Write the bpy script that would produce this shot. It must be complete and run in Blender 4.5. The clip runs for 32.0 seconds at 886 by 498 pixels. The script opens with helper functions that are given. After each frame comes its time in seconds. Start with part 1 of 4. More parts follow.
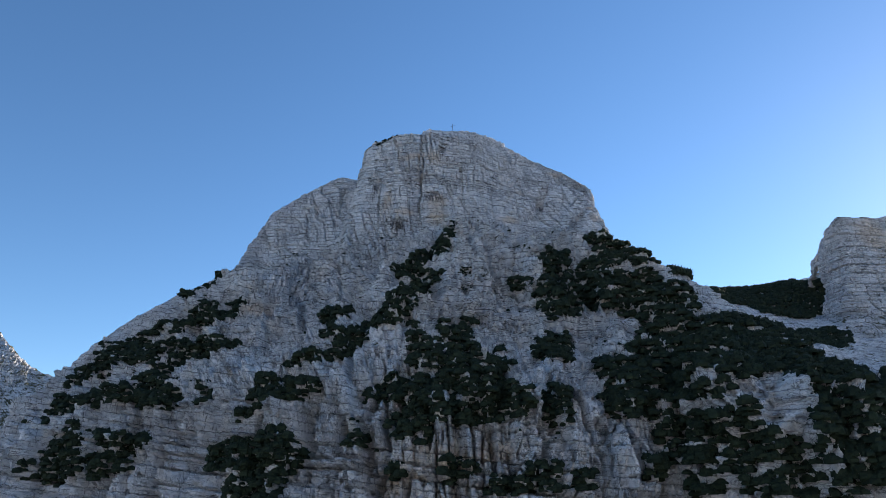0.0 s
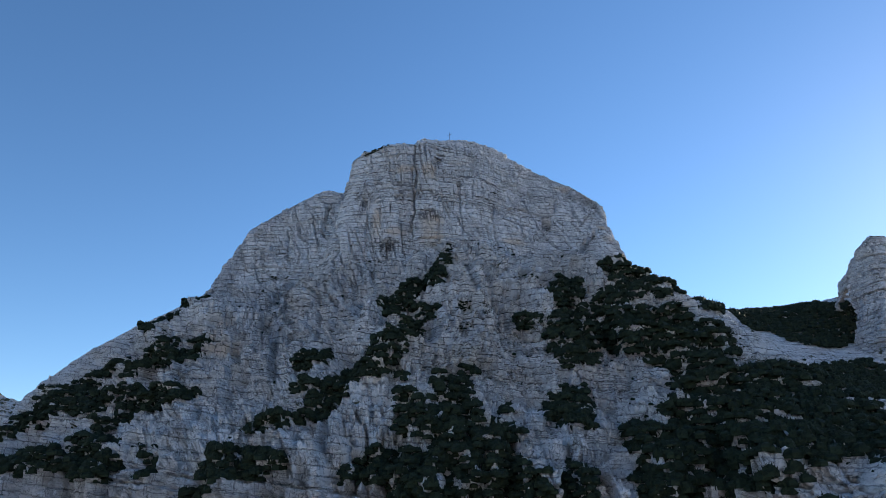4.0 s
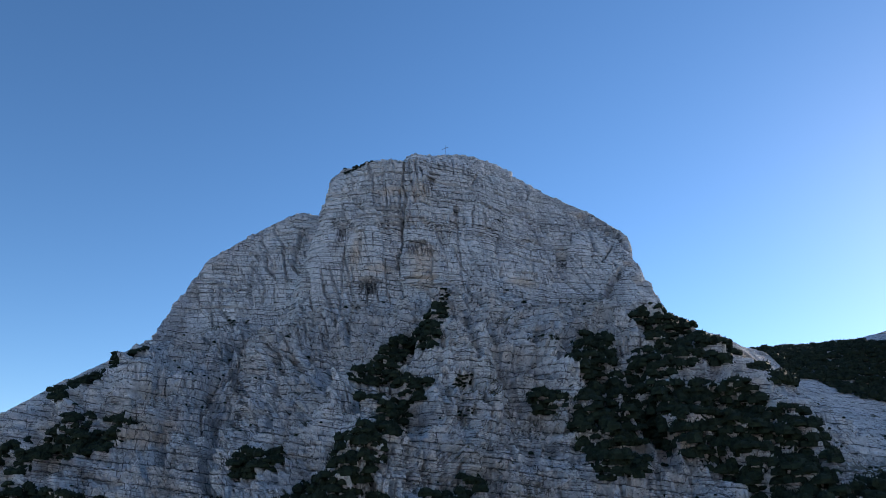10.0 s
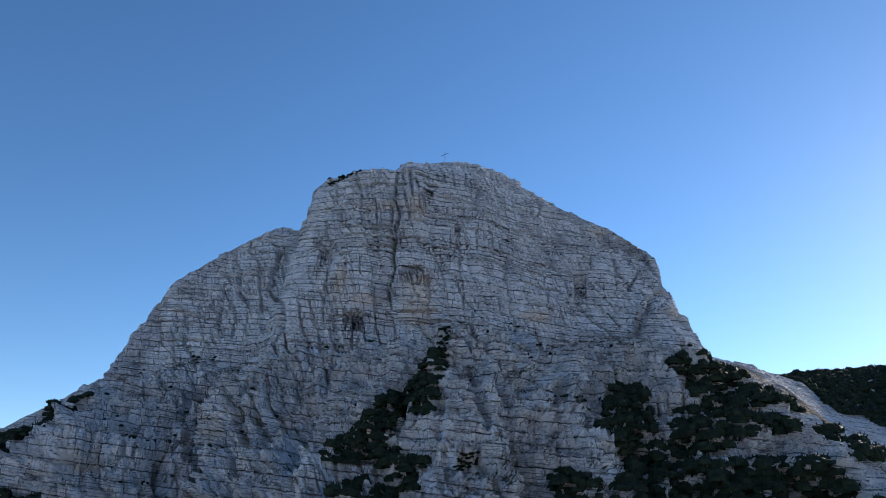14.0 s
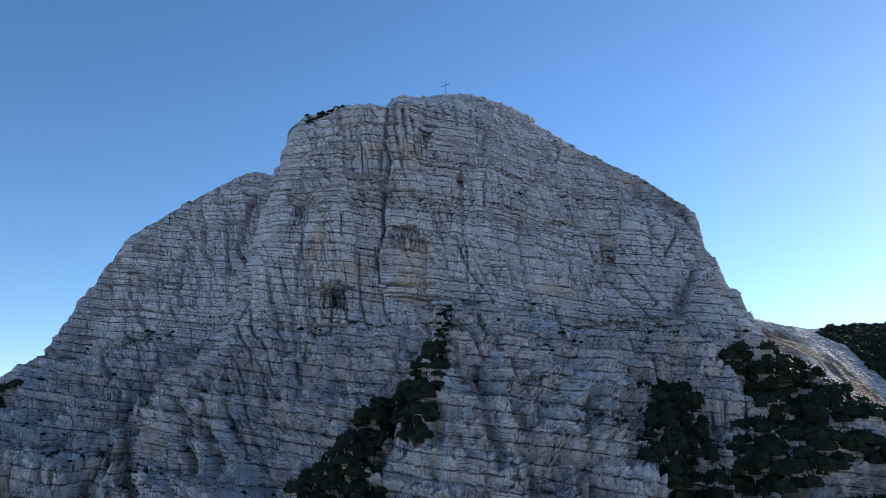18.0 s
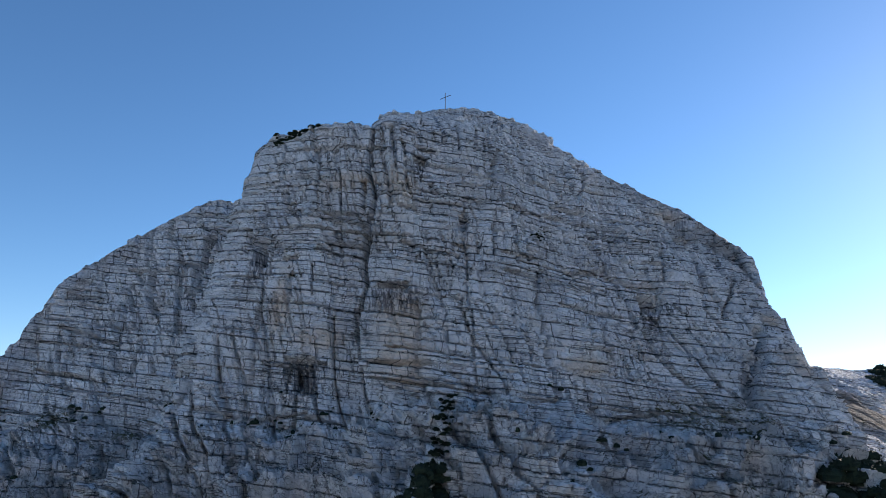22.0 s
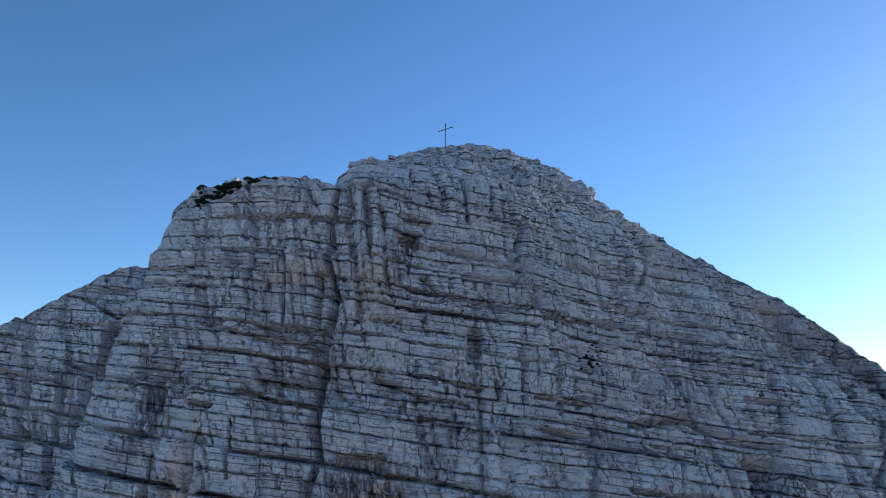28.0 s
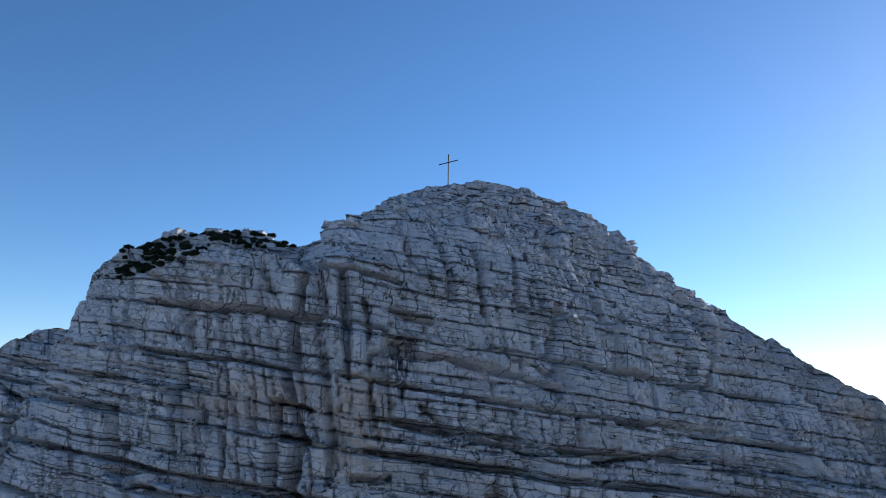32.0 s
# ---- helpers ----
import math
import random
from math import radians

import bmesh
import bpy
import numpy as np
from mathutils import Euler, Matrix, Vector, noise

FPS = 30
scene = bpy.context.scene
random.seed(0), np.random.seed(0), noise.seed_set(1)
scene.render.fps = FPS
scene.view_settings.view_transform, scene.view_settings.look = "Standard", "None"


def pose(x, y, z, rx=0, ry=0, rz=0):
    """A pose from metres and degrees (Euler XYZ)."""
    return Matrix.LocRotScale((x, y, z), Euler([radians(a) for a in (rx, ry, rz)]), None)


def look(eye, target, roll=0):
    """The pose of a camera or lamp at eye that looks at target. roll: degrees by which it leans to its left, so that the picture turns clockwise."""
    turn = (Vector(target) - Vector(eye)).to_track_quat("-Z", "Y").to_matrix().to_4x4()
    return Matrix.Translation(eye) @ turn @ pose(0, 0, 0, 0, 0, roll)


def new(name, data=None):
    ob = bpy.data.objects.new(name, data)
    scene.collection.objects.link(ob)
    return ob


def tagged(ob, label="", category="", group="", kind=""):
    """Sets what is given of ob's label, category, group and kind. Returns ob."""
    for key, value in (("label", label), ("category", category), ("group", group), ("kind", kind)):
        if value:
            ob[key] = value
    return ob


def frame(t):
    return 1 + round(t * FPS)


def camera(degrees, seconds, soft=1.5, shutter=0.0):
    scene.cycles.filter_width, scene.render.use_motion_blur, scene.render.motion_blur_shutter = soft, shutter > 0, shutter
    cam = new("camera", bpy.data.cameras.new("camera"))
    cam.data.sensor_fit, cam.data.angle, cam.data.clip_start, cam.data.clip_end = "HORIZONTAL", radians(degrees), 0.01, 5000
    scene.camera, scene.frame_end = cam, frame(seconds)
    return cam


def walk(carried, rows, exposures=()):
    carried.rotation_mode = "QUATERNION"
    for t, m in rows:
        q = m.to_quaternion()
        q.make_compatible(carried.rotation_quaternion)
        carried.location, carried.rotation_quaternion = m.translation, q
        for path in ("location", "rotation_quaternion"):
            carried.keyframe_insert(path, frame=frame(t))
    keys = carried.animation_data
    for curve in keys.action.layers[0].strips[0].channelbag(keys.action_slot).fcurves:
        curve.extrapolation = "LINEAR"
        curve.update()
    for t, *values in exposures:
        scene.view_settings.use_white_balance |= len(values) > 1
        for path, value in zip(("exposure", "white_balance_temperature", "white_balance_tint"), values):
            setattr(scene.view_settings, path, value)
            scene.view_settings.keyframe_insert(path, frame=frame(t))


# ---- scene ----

# Camera: a drone climbing towards the summit cross. Rows: seconds, place, heading to the left, pitch up, lean.
cam = camera(66.3, 32.0, soft=0.6)
PATH = [
    (0, 7.50, -315.68, 212.08, 2.393, 20.936, -0.51),
    (0.5, 7.41, -312.38, 214.70, 2.277, 20.937, -0.50),
    (1, 7.31, -309.02, 217.25, 2.271, 20.954, -0.49),
    (1.5, 7.21, -305.61, 219.72, 2.210, 20.982, -0.48),
    (2, 7.11, -302.17, 222.14, 2.203, 21.020, -0.47),
    (2.5, 7.00, -298.71, 224.53, 2.086, 21.062, -0.46),
    (3, 6.90, -295.23, 226.89, 2.078, 21.109, -0.45),
    (3.5, 6.79, -291.74, 229.23, 2.070, 21.159, -0.44),
    (5.5, 6.36, -277.83, 238.59, 1.926, 21.389, -0.39),
    (6, 6.25, -274.38, 240.95, 1.863, 21.426, -0.38),
    (6.5, 6.15, -270.93, 243.33, 1.800, 21.459, -0.37),
    (7, 6.04, -267.49, 245.73, 1.791, 21.487, -0.36),
    (7.5, 5.94, -264.05, 248.14, 1.729, 21.510, -0.35),
    (8, 5.84, -260.62, 250.57, 1.666, 21.527, -0.33),
    (8.5, 5.74, -257.20, 253.01, 1.631, 21.540, -0.32),
    (9, 5.65, -253.77, 255.48, 1.597, 21.571, -0.31),
    (9.5, 5.56, -250.34, 257.95, 1.536, 21.596, -0.30),
    (10, 5.47, -246.91, 260.44, 1.530, 21.595, -0.28),
    (10.5, 5.38, -243.47, 262.94, 1.470, 21.636, -0.27),
    (11, 5.29, -240.01, 265.45, 1.465, 21.604, -0.26),
    (11.5, 5.21, -236.54, 267.97, 1.461, 21.616, -0.24),
    (12, 5.13, -233.06, 270.49, 1.457, 21.625, -0.23),
    (12.5, 5.05, -229.55, 273.02, 1.455, 21.632, -0.22),
    (13, 4.98, -226.02, 275.54, 1.426, 21.662, -0.21),
    (13.5, 4.90, -222.47, 278.06, 1.451, 21.644, -0.19),
    (15.5, 4.62, -208.00, 288.11, 1.462, 18.115, -0.14),
    (16, 4.56, -204.32, 290.60, 1.466, 16.668, -0.13),
    (16.5, 4.49, -200.61, 293.08, 1.522, 15.735, -0.11),
    (17, 4.43, -196.87, 295.55, 1.524, 15.307, -0.10),
    (17.5, 4.36, -193.12, 298.02, 1.525, 15.016, -0.08),
    (18, 4.30, -189.34, 300.47, 1.527, 14.907, -0.07),
    (18.5, 4.23, -185.55, 302.92, 1.529, 14.933, -0.05),
    (19, 4.16, -181.74, 305.36, 1.530, 14.982, -0.04),
    (19.5, 4.09, -177.92, 307.79, 1.531, 15.006, -0.02),
    (20, 4.01, -174.10, 310.21, 1.531, 15.027, -0.00),
    (20.5, 3.94, -170.28, 312.63, 1.530, 15.044, 0.02),
    (21, 3.85, -166.46, 315.05, 1.528, 15.056, 0.03),
    (21.5, 3.77, -162.66, 317.47, 1.524, 15.083, 0.05),
    (22, 3.68, -158.87, 319.88, 1.518, 15.079, 0.07),
    (22.5, 3.58, -155.10, 322.30, 1.483, 15.109, 0.10),
    (23, 3.47, -151.36, 324.72, 1.445, 15.103, 0.12),
    (23.5, 3.36, -147.66, 327.15, 1.430, 15.128, 0.14),
    (24, 3.24, -144.00, 329.58, 1.410, 15.110, 0.17),
    (24.5, 3.11, -140.39, 332.03, 1.385, 15.095, 0.20),
    (25, 2.97, -136.83, 334.48, 1.354, 15.056, 0.22),
    (25.5, 2.82, -133.33, 336.94, 1.316, 15.012, 0.25),
    (27.5, 2.08, -120.04, 346.85, 1.077, 14.694, 0.39),
    (28, 1.85, -116.92, 349.34, 1.043, 14.751, 0.43),
    (28.5, 1.61, -113.89, 351.83, 0.943, 14.767, 0.48),
    (29, 1.35, -110.95, 354.30, 0.830, 14.835, 0.52),
    (29.5, 1.07, -108.09, 356.77, 0.750, 14.813, 0.57),
    (30, 0.77, -105.32, 359.21, 0.652, 14.749, 0.62),
    (30.5, 0.45, -102.64, 361.62, 0.533, 14.647, 0.67),
    (31, 0.10, -100.04, 363.99, 0.415, 14.367, 0.73),
    (31.5, -0.27, -97.51, 366.30, 0.220, 13.918, 0.79),
    (32, -0.67, -95.06, 368.54, -0.037, 12.785, 0.85),
]


def aim(x, y, z, heading, pitch, lean):
    return pose(x, y, z, 90 + pitch, 0, heading) @ pose(0, 0, 0, 0, 0, lean)


EXPOSURES = [(0, 0.6, 6900, 11.5), (6, 0.5, 6750, 11.5), (13, 0.34, 6450, 11.5), (16, 0.37, 6500, 11.5), (19, 0.42, 6600, 11.5), (25, 0.33, 6500, 11.5), (28, 0.27, 6250, 11.5), (32, 0.1, 6100, 11.5)]
walk(cam, [(t, aim(*row)) for t, *row in PATH], EXPOSURES)

# ---- sky and sun ----
SUN_UP, SUN_ROUND = radians(19), radians(43)      # low, behind the ridge, to the right of the flight line
world = bpy.data.worlds.new("sky")
scene.world = world
world.use_nodes = True
wn = world.node_tree.nodes
sky = wn.new("ShaderNodeTexSky")
sky.sky_type = "NISHITA"
sky.sun_disc = False
sky.sun_elevation = SUN_UP
sky.sun_rotation = SUN_ROUND
sky.altitude = 2000
sky.air_density = 1.0
sky.dust_density = 0.3
sky.ozone_density = 2.8
deeper = wn.new("ShaderNodeHueSaturation")          # the clear mountain air's deep blue
deeper.inputs["Saturation"].default_value = 1.14
world.node_tree.links.new(sky.outputs[0], deeper.inputs["Color"])
world.node_tree.links.new(deeper.outputs[0], wn["Background"].inputs[0])
wn["Background"].inputs[1].default_value = 0.15

sun = new("sun", bpy.data.lights.new("sun", "SUN"))
sun.data.energy = 5.0
sun.data.angle = radians(0.5)
sun.data.color = (1.0, 0.91, 0.8)
sun_way = Vector((math.sin(SUN_ROUND) * math.cos(SUN_UP), math.cos(SUN_ROUND) * math.cos(SUN_UP), math.sin(SUN_UP)))
sun.matrix_world = look(sun_way * 900, (0, 0, 0))


# ---- materials ----
def nodes_of(name):
    m = bpy.data.materials.new(name)
    m.use_nodes = True
    t = m.node_tree
    return m, t, t.nodes["Principled BSDF"]


def node(t, kind, **values):
    n = t.nodes.new(kind)
    for key, v in values.items():
        setattr(n, key, v)
    return n


def link(t, a, b):
    t.links.new(a, b)


def place(t, scale=(1, 1, 1)):
    """World position, stretched."""
    g = node(t, "ShaderNodeNewGeometry")
    m = node(t, "ShaderNodeMapping")
    m.inputs["Scale"].default_value = scale
    link(t, g.outputs["Position"], m.inputs["Vector"])
    return m.outputs["Vector"]


def noise_at(t, vec, scale, detail=4.0, rough=0.6):
    n = node(t, "ShaderNodeTexNoise")
    n.inputs["Scale"].default_value = scale
    n.inputs["Detail"].default_value = detail
    n.inputs["Roughness"].default_value = rough
    link(t, vec, n.inputs["Vector"])
    return n.outputs["Fac"]


def ramp(t, fac, *stops):
    r = node(t, "ShaderNodeValToRGB")
    e = r.color_ramp.elements
    while len(e) < len(stops):
        e.new(0.5)
    for n, (p, c) in enumerate(stops):
        e[n].position = p
        e[n].color = (c, c, c, 1) if isinstance(c, (int, float)) else (*c, 1)
    link(t, fac, r.inputs[0])
    return r.outputs[0]


def maths(t, op, a, b):
    n = node(t, "ShaderNodeMath", operation=op, use_clamp=op in ("MULTIPLY", "ADD"))
    for k, v in enumerate((a, b)):
        if isinstance(v, (int, float)):
            n.inputs[k].default_value = v
        else:
            link(t, v, n.inputs[k])
    return n.outputs[0]


def blend(t, how, fac, a, b):
    n = node(t, "ShaderNodeMix", data_type="RGBA", blend_type=how)
    for k, v in ((0, fac), (6, a), (7, b)):
        if isinstance(v, (int, float)):
            n.inputs[k].default_value = v
        elif isinstance(v, tuple):
            n.inputs[k].default_value = (*v, 1)
        else:
            link(t, v, n.inputs[k])
    return n.outputs[2]


def bump(t, height, strength, distance, normal=None):
    b = node(t, "ShaderNodeBump")
    b.inputs["Strength"].default_value = strength
    b.inputs["Distance"].default_value = distance
    link(t, height, b.inputs["Height"])
    if normal:
        link(t, normal, b.inputs["Normal"])
    return b.outputs[0]


def patch(t, centre, size, wobble):
    """1 inside a ragged-edged oval patch, 0 outside."""
    g = node(t, "ShaderNodeNewGeometry")
    sub = node(t, "ShaderNodeVectorMath", operation="SUBTRACT")
    sub.inputs[1].default_value = centre
    link(t, g.outputs["Position"], sub.inputs[0])
    div = node(t, "ShaderNodeVectorMath", operation="DIVIDE")
    div.inputs[1].default_value = size
    link(t, sub.outputs[0], div.inputs[0])
    ln = node(t, "ShaderNodeVectorMath", operation="LENGTH")
    link(t, div.outputs[0], ln.inputs[0])
    r = node(t, "ShaderNodeMapRange", clamp=True)
    r.inputs[1].default_value, r.inputs[2].default_value = 1.35, 0.55
    link(t, ln.outputs["Value"], r.inputs[0])
    return maths(t, "MULTIPLY", r.outputs[0], wobble)


OCHRE = [((-6.6, -43, 340), (4.6, 14, 5.5)), ((-6.5, -44, 331), (4.4, 14, 6)), ((-29, -37, 342), (2.0, 14, 8)), ((-21.5, -41, 335.6), (4.5, 14, 2.2)),
         ((25, -39, 330.5), (4.5, 14, 2.0)), ((-18.8, -33, 368.7), (6.5, 14, 2.0)), ((-8.3, -33, 366.5), (3.0, 14, 4.5)), ((62.5, -37, 331.5), (2.4, 14, 3.0)), ((51, -9, 368), (4.0, 14, 2.0)), ((63, -28, 341), (2, 14, 1.6))]
SLOPE_OCHRE = [((-68, -88, 279), (6.0, 20, 3.2)), ((-73.5, -80, 289.5), (2.4, 16, 1.8)), ((47, -100, 274), (8, 20, 3.0))]
LOW_OCHRE = [((0, -157, 222), (9, 30, 3.5)), ((-10, -156, 217), (6, 30, 3.5)), ((12.7, -155, 224), (4, 30, 2.5))]
TURF_LEDGES = [((9, -95, 286), (5.5, 14, 3.6)), ((16, -96, 286), (5.5, 14, 3.6)), ((27, -90, 283), (6, 14, 4)), ((22, -94, 278), (4.5, 14, 3)), ((18, -68, 308), (4.5, 14, 2.6)), ((30, -80, 301), (6, 16, 3.6)),
               ((43, -60, 313), (5.5, 14, 3.2)), ((5.5, -107, 272), (5, 14, 3)), ((50, -68, 302), (4, 14, 3)), ((-31, -70, 302), (5, 14, 2)), ((39, -41, 323), (6, 14, 3)), ((49, -44, 321), (6, 14, 3.5)),
               ((-78, -20, 322), (6, 14, 2.5)), ((-60, -31, 320), (4, 14, 2))]
DRY_SLOPE = [((100, 6, 326), (18, 30, 9)), ((120, 9, 312), (18, 30, 11)), ((92, 2, 328), (12, 20, 6)), ((196, 78, 332), (10, 30, 7))]
LOW_TURF = [((-60, -122, 244), (6, 16, 3.5)), ((-98, -103, 253), (8, 16, 5)), ((17, -113, 262), (8, 18, 5)), ((12, -147, 246), (4, 14, 2.5)), ((88, -110, 266), (11, 22, 6)), ((-96, -126, 233), (5, 16, 3))]


def summed(t, *terms):
    """A sum of (socket, factor) terms."""
    total = None
    for socket, factor in terms:
        n = node(t, "ShaderNodeMath", operation="MULTIPLY_ADD")
        link(t, socket, n.inputs[0])
        n.inputs[1].default_value = factor
        if total is None:
            n.inputs[2].default_value = 0
        else:
            link(t, total, n.inputs[2])
        total = n.outputs[0]
    return total


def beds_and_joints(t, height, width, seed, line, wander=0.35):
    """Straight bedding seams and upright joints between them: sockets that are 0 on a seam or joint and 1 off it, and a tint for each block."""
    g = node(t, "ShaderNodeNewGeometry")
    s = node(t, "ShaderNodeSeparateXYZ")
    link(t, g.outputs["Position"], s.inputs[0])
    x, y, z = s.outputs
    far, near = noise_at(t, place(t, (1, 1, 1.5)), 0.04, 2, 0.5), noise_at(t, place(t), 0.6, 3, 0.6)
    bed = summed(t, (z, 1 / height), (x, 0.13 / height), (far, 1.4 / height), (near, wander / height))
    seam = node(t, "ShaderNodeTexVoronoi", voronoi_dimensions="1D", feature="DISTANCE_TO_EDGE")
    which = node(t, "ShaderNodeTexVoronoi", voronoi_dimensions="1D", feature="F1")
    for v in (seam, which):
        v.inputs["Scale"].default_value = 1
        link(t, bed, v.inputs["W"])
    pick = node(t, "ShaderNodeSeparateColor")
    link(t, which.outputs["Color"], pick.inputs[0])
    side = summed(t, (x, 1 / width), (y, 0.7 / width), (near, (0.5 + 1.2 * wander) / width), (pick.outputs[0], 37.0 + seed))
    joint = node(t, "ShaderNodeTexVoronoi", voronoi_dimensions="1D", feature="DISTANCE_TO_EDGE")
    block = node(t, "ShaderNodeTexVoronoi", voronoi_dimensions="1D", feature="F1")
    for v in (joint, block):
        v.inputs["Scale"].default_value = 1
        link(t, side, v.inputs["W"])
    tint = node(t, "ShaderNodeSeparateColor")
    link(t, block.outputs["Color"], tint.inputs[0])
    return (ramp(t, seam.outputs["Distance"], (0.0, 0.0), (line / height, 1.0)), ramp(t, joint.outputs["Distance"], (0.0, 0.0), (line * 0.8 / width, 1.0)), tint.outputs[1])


def rock_material(name, light=1.0, ochres=(), turf=0.0, layered=1.0, upright=1.0, wander=0.4, stains_and_shade=(), turfs=(), soils=(), hue=(1.0, 0.965, 0.95)):
    m, t, p = nodes_of(name)
    def shade(v):
        return tuple(v * light * k for k in hue)

    fine = noise_at(t, place(t), 2.8, 9, 0.8)
    broad = noise_at(t, place(t, (1, 1, 1.6)), 0.07, 6, 0.65)
    thin = noise_at(t, place(t, (0.25, 0.25, 4.2)), 1.0, 5, 0.65)
    streak = noise_at(t, place(t, (1.1, 1.1, 0.07)), 1.0, 5, 0.7)
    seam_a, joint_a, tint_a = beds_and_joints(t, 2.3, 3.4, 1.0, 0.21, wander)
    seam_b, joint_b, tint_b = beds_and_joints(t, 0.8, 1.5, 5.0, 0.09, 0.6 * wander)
    some = ramp(t, noise_at(t, place(t), 0.12, 5, 0.65), (0.48, 0.0), (0.56, 1.0))
    often = ramp(t, noise_at(t, place(t, (1, 1, 0.6)), 0.21, 5, 0.65), (0.46, 0.0), (0.52, 1.0))
    c = ramp(t, broad, (0.34, shade(0.72)), (0.47, shade(0.9)), (0.62, shade(0.99)))
    c = blend(t, "MULTIPLY", 0.3, c, ramp(t, tint_a, (0.0, 0.6), (1.0, 1.0)))
    c = blend(t, "MULTIPLY", 0.25, c, ramp(t, tint_b, (0.0, 0.65), (1.0, 1.0)))
    c = blend(t, "MULTIPLY", maths(t, "MULTIPLY", some, 0.45), c, ramp(t, thin, (0.36, 0.2), (0.42, 1.0)))
    c = blend(t, "MULTIPLY", maths(t, "MULTIPLY", often, 0.55), c, ramp(t, streak, (0.37, 0.3), (0.43, 1.0)))
    c = blend(t, "MULTIPLY", 0.6, c, ramp(t, fine, (0.32, 0.05), (0.39, 0.8), (0.43, 1.0)))
    mottle = noise_at(t, place(t, (1, 1, 1.3)), 3.6, 6, 0.85)
    c = blend(t, "MULTIPLY", 0.25, c, ramp(t, mottle, (0.38, 0.5), (0.45, 0.92), (0.54, 1.0)))
    runnel = noise_at(t, place(t, (2.4, 2.4, 0.16)), 1.0, 5, 0.7)
    c = blend(t, "MULTIPLY", maths(t, "SUBTRACT", 0.75, maths(t, "MULTIPLY", some, 0.4)), c, ramp(t, runnel, (0.32, 0.2), (0.37, 0.9), (0.42, 1.0)))
    crumb = noise_at(t, place(t, (1, 1, 1.7)), 0.85, 7, 0.75)
    c = blend(t, "MULTIPLY", 0.6, c, ramp(t, crumb, (0.32, 0.15), (0.36, 0.85), (0.41, 1.0)))
    warp = node(t, "ShaderNodeVectorMath", operation="ADD")
    wobble = node(t, "ShaderNodeTexNoise")
    wobble.inputs["Scale"].default_value = 0.9
    wobble.inputs["Detail"].default_value = 4
    link(t, place(t), wobble.inputs["Vector"])
    link(t, place(t, (0.75, 0.75, 1.2)), warp.inputs[0])
    link(t, wobble.outputs["Color"], warp.inputs[1])
    crack = node(t, "ShaderNodeTexVoronoi", feature="DISTANCE_TO_EDGE")
    crack.inputs["Scale"].default_value = 1.0
    link(t, warp.outputs[0], crack.inputs["Vector"])
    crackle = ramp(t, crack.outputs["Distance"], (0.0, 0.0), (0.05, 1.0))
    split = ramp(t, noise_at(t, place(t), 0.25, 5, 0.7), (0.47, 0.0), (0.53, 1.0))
    # Crack lines darkened in the colour, in place of the shade inside them.
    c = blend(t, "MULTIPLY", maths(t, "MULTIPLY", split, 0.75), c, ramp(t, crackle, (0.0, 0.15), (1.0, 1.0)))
    rag = ramp(t, noise_at(t, place(t, (1, 1, 0.35)), 0.35, 5, 0.65), (0.26, 0.0), (0.44, 1.0))
    for centre, size in ochres:
        c = blend(t, "MIX", maths(t, "MULTIPLY", patch(t, centre, size, rag), 0.9), c, blend(t, "MULTIPLY", 1.0, (0.95, 0.80, 0.68), ramp(t, fine, (0.2, 0.6), (0.7, 1.0))))
    drip = ramp(t, noise_at(t, place(t, (1.5, 1.5, 0.09)), 1.0, 4, 0.6), (0.42, 0.0), (0.54, 1.0))
    # Drip streaks, which also paint the overhangs' shade into the niches.
    for centre, size in stains_and_shade:
        c = blend(t, "MULTIPLY", patch(t, centre, size, drip), c, (0.26, 0.26, 0.28))
    lichen = ramp(t, noise_at(t, place(t), 0.13, 7, 0.75), (0.55, 0.0), (0.66, 0.8))
    c = blend(t, "MULTIPLY", lichen, c, (0.84, 0.84, 0.86))
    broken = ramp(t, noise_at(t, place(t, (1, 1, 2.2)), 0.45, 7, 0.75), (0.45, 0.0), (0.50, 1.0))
    # Painted shade of bed undersides and joints: dark lines put into the colour.
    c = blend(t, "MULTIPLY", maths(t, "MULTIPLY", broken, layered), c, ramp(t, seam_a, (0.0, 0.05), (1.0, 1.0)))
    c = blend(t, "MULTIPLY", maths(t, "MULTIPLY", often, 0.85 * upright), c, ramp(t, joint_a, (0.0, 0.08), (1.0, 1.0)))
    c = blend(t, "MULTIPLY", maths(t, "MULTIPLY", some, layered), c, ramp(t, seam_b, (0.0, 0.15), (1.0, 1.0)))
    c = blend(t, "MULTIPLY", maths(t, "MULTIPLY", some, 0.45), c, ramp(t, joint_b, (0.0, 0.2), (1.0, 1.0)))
    crust = ramp(t, noise_at(t, place(t, (1, 1, 0.55)), 0.085, 8, 0.72), (0.50, 0.0), (0.60, 1.0))
    c = blend(t, "MULTIPLY", crust, c, (0.93, 0.94, 0.96))
    if turf:
        g = node(t, "ShaderNodeNewGeometry")
        s = node(t, "ShaderNodeSeparateXYZ")
        link(t, g.outputs["Normal"], s.inputs[0])
        flat = ramp(t, s.outputs[2], (0.28, 0.0), (0.58, 1.0))
        tuft = ramp(t, noise_at(t, place(t), 0.22, 7, 0.7), (0.60 - 0.22 * turf, 0.0), (0.70 - 0.22 * turf, 1.0))
        grass = ramp(t, noise_at(t, place(t), 2.3, 5, 0.7), (0.3, (0.045, 0.048, 0.022)), (0.7, (0.15, 0.13, 0.07)))
        c = blend(t, "MIX", maths(t, "MULTIPLY", flat, tuft), c, grass)
